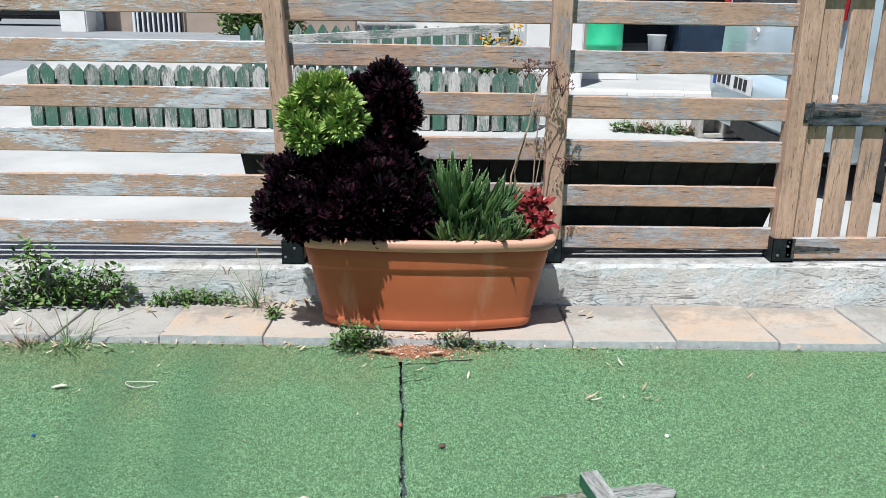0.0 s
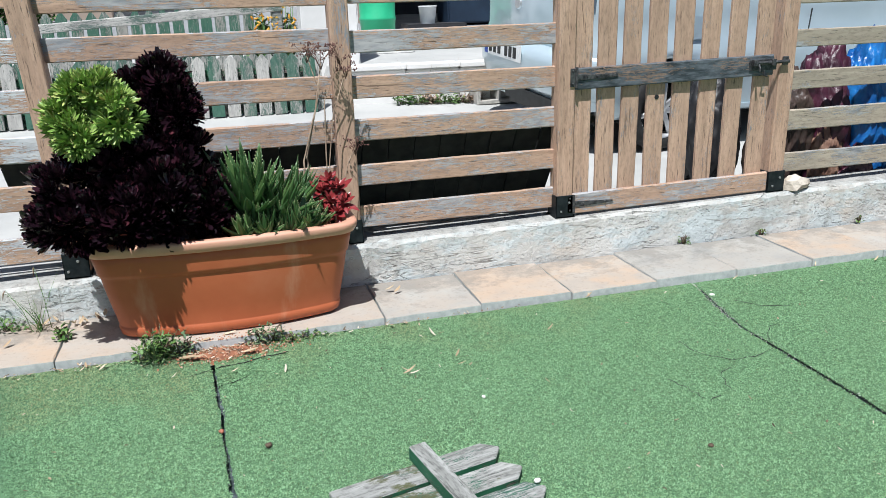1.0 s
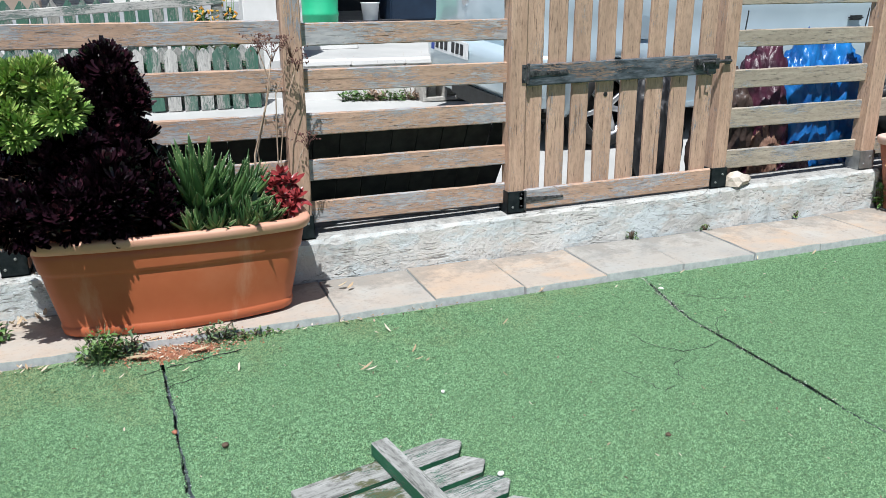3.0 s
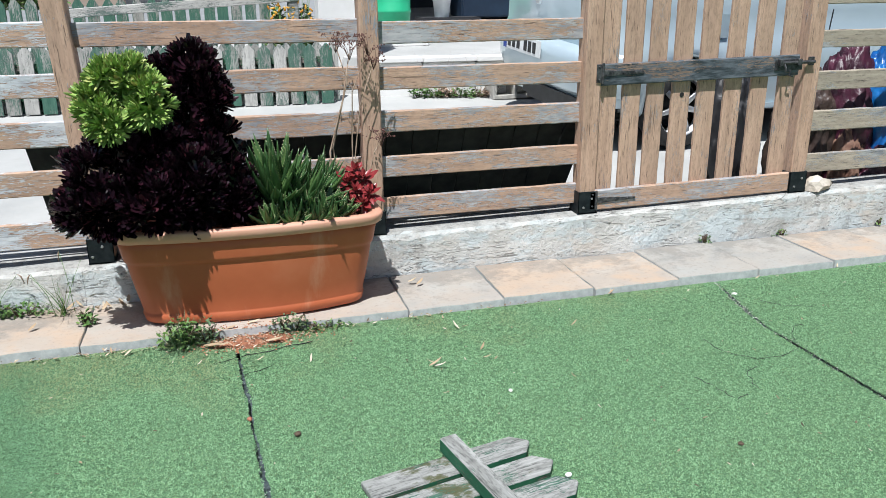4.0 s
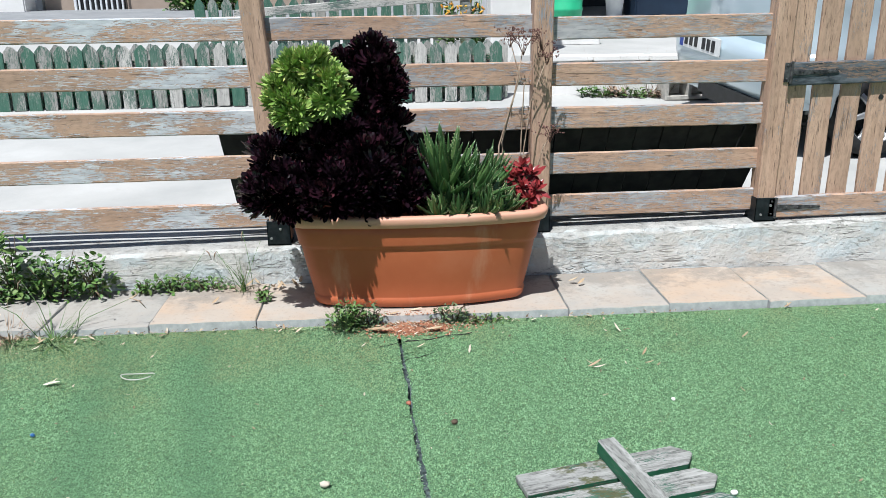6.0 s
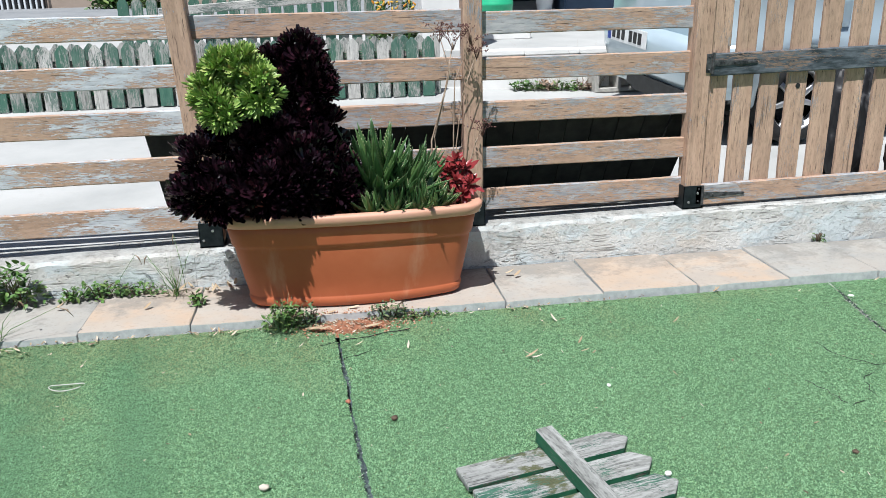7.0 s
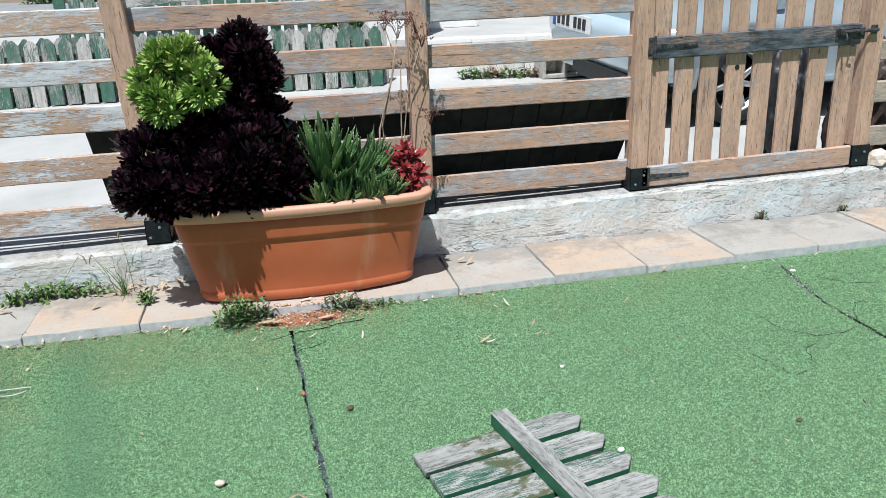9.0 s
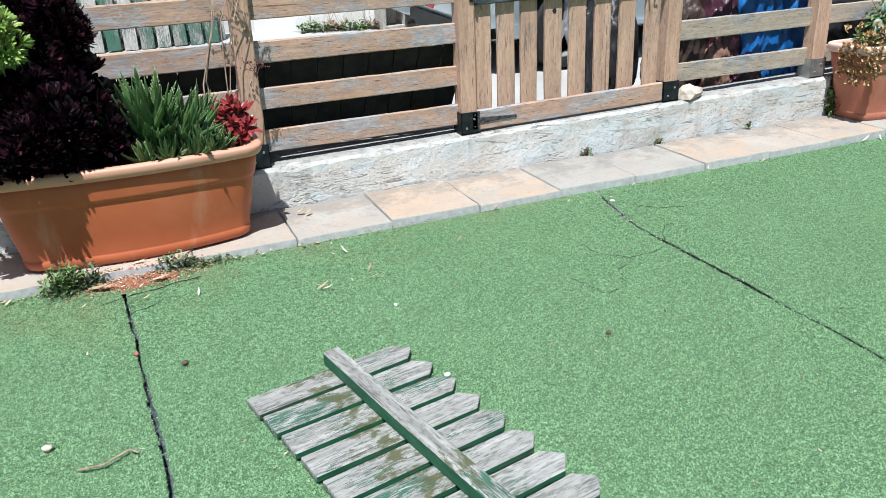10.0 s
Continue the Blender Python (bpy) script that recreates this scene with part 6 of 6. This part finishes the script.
def build_car(name, origin, heading, roll, label, length=4.3, wide=1.48, tall=1.5, detail=True, coat=M_CAR):
    """origin: on the ground under the rear corner of the right-hand side; local x forward, y to the left, z up."""
    M = Matrix.Translation(origin) @ Matrix.Rotation(heading, 4, "Z") @ Matrix.Rotation(roll, 4, "X")
    ob = thing(name, origin, label, "car")
    axles, r = (0.62, length - 0.66), 0.272
    rings = []
    us = sorted(set([0, 0.015, 0.04, 0.09, 0.16, 0.25] + [a + r * 1.22 * math.sin(radians(d)) for a in axles for d in range(-90, 91, 15)] + [0.3 + (length - 0.6) * k / 16 for k in range(17)] + [length - 0.12, length - 0.04, length]))
    for u in us:
        e = min(u, length - u)
        plan = 1 - 0.16 * max(0.0, 1 - e / 0.25) ** 2.2
        hw = wide / 2 * plan
        bottom = 0.23
        for a in axles:
            if abs(u - a) < r * 1.22:
                bottom = max(bottom, 0.27 + math.sqrt(max(0.0, (r * 1.22) ** 2 - (u - a) ** 2)) - 0.01)
        roof = tall - 0.03 * (2 * u / length - 0.8) ** 2
        if u > length * 0.68:
            roof = tall - (u - length * 0.68) / (length * 0.32) * 0.62
        belt = 0.93
        roof = max(roof, belt + 0.02)
        prof = [(1.0 * hw - 0.035, bottom), (hw - 0.005, bottom + 0.03 if bottom < 0.4 else bottom + 0.012), (hw, max(bottom + 0.03, 0.52)), (hw + 0.004, max(bottom + 0.05, 0.655)), (hw - 0.03, max(bottom + 0.08, 0.70)), (hw - 0.028, max(bottom + 0.12, 0.86)), (hw - 0.04, belt),
                (hw - 0.04 - 0.10 * (roof - belt), belt + (roof - belt) * 0.5), (hw - 0.16 * min(1, (roof - belt) / 0.5), roof - 0.03), (hw * 0.55, roof), (0.0, roof + 0.01)]
        left = [(-y, z) for y, z in prof]
        ring = [(u, y + wide / 2, z) for y, z in left] + [(u, y + wide / 2, z) for y, z in reversed(prof[:-1])]
        ring.append((u, wide / 2, bottom))
        rings.append(ring)
    body = part("body", loft("car_body", rings), coat, ob, M)
    for p in body.data.polygons:
        p.material_index = 0
    part("underbody", box(length - 0.3, wide - 0.34, 0.34, 0.05), M_PLASTIC, ob, M @ Matrix.Translation((length / 2, wide / 2, 0.33)))
    for a in axles:
        for y, flip in ((0.09, 0), (wide - 0.09, math.pi)):
            build_wheel(ob, M @ Matrix.Translation((a, y, r)) @ Matrix.Rotation(flip, 4, "Z"), r)
    # bumper wrapped round the rear
    prof = [(0.06, 0.33), (-0.04, 0.335), (-0.095, 0.37), (-0.125, 0.46), (-0.135, 0.56), (-0.12, 0.60), (-0.09, 0.625), (0.03, 0.64)]
    rows = []
    for k in range(25):
        f = k / 24 * 2 - 1
        inset = 0.20 * abs(f) ** 5
        y = wide / 2 + f * (wide / 2 + 0.012) * (1 - 0.02 * abs(f))
        rise = 0.13 * max(0.0, f) ** 2.5
        rows.append([(dx * (1 - 0.35 * abs(f) ** 6) + inset, y, max(z, 0.33 + rise)) for dx, z in prof])
    part("rear_bumper", loft("bumper", rows, closed=False, cap=False), coat, ob, M)
    if detail:
        part("bumper_underside", box(0.22, 0.90, 0.17, 0.04), M_PLASTIC, ob, M @ Matrix.Translation((0.09, 0.60, 0.265)))
        for y in (0.57,):
            part("reflector", box(0.012, 0.13, 0.045, 0.004), M_REFLECTOR, ob, M @ Matrix.Translation((-0.108, y, 0.40)) @ Matrix.Rotation(radians(14), 4, "Y"))
        plate = part("number_plate", box(0.008, 0.52, 0.112, 0.003), M_PLATE, ob, M @ Matrix.Translation((-0.146, wide / 2 + 0.10, 0.575)), "white number plate with dark bars")
        part("plate_band", box(0.003, 0.045, 0.106, 0.001), M_EU, plate, M @ Matrix.Translation((-0.152, wide / 2 + 0.10 + 0.232, 0.575)))
        for k, y in enumerate((0.17, 0.105, 0.04, -0.06, -0.12, -0.18)):
            part("plate_bar", box(0.003, 0.042, 0.072, 0.001), M_INK, plate, M @ Matrix.Translation((-0.152, wide / 2 + 0.10 + y, 0.575)))
        bm = bmesh.new()
        bmesh.ops.create_cone(bm, cap_ends=True, segments=24, radius1=0.045, radius2=0.038, depth=0.014)
        part("badge", from_bm(bm, "badge"), M_ALLOY, ob, M @ Matrix.Translation((-0.005, wide / 2 + 0.16, 0.87)) @ Matrix.Rotation(radians(-90), 4, "Y"), "round chrome badge")
        for y in (0.07, wide - 0.07):
            part("tail_light", box(0.05, 0.10, 0.30, 0.02), M_REFLECTOR, ob, M @ Matrix.Translation((0.03, y + (0.03 if y < 0.5 else -0.03), 1.16)))
        part("rear_window", box(0.02, wide * 0.72, 0.36, 0.01), M_GLASS_DARK, ob, M @ Matrix.Translation((0.0, wide / 2, 1.17)))
        for u0, u1 in ((0.55, 1.25), (1.32, 2.15)):
            part("side_window", box(u1 - u0, 0.02, 0.34, 0.008), M_GLASS_DARK, ob, M @ Matrix.Translation(((u0 + u1) / 2, 0.068, 1.16)) @ Matrix.Rotation(radians(-6), 4, "X"))
        for u in (1.75, 3.05):
            part("door_seam", box(0.008, 0.006, 0.58, 0.001), M_PLASTIC, ob, M @ Matrix.Translation((u, 0.012, 0.58)))
        for u in (2.86,):
            part("door_handle", box(0.16, 0.03, 0.035, 0.012), M_PLASTIC, ob, M @ Matrix.Translation((u + 0.05, 0.01, 0.80)))
        part("sill", box(1.55, 0.03, 0.05, 0.01), M_CAR, ob, M @ Matrix.Translation((1.72, 0.012, 0.255)))
        part("fuel_cap", box(0.15, 0.006, 0.15, 0.003), M_CAR, ob, M @ Matrix.Translation((0.80, 0.010, 0.78)))
    return ob


car_at = Vector((1.62, 1.16, 0))
heading = radians(7.5)
car_at.z = ground_z(car_at.x, car_at.y) - 0.005
build_car("parked_car", car_at, heading, radians(5.5), "silver-blue small hatchback parked behind the fence")
build_car("parked_car", Vector((-11.2, 13.5, ground_z(-9, 13.5) - 0.02)), radians(2), 0.0, "dark car parked along the far street", 4.1, 1.7, 1.5, False, M_DARK_PAINT)

# ---- rubbish bags behind the fence ----
def sack(name, at, radii, seed, material, label):
    bm = bmesh.new()
    bmesh.ops.create_icosphere(bm, subdivisions=5, radius=1)
    o = Vector((seed * 7.3, seed * 3.1, 0))
    for v in bm.verts:
        d = v.co.normalized()
        r = 1 + 0.22 * noise.noise(d * 1.5 + o)
        f = Vector((d.x * 1.6, d.y * 1.6, d.z * 0.8))
        r -= 0.30 * abs(noise.noise(f * 2.6 + o)) + 0.09 * abs(noise.noise(f * 5.0 - o)) + 0.018 * noise.noise(d * 12 + o)
        v.co = Vector((d.x * radii[0], d.y * radii[1], max(-0.82, d.z) * radii[2])) * r * 1.12
    me = from_bm(bm, "sack", True)
    solo(name, me, material, label, "bag", Matrix.Translation((at[0], at[1], ground_z(at[0], at[1]) + radii[2] * 0.80)), group="bags behind the fence")


sack("rubbish_bag", (3.22, 0.36, 0), (0.22, 0.17, 0.46), 1, M_TARP, "full crumpled bright blue plastic bag")
sack("rubbish_bag", (2.93, 0.34, 0), (0.17, 0.16, 0.46), 2, M_TARP, "full crumpled bright blue plastic bag")
sack("rubbish_bag", (2.70, 0.38, 0), (0.17, 0.17, 0.42), 3, M_PURPLE_BAG, "full crumpled maroon plastic bag")
sack("rubbish_bag", (2.48, 0.42, 0), (0.17, 0.16, 0.38), 4, M_BROWN_BAG, "slumped dark brown sack")
sack("rubbish_bag", (2.66, 0.26, 0), (0.085, 0.08, 0.24), 5, M_PEACH_BAG, "faded peach plastic bag")
# black lump added to darken the gap behind the second planter
sack("rubbish_bag", (3.82, 0.46, 0), (0.30, 0.17, 0.44), 9, M_INK, "black bag-shaped lump")
sack("rubbish_bag", (2.15, 0.62, 0), (0.16, 0.16, 0.34), 6, M_INK, "black bag-shaped lump")
sack("rubbish_bag", (2.80, 0.20, 0), (0.11, 0.08, 0.16), 7, M_PURPLE_BAG, "small crumpled maroon plastic bag")
sack("rubbish_bag", (3.06, 0.21, 0), (0.14, 0.07, 0.15), 8, M_TARP, "loose fold of blue plastic sheet")
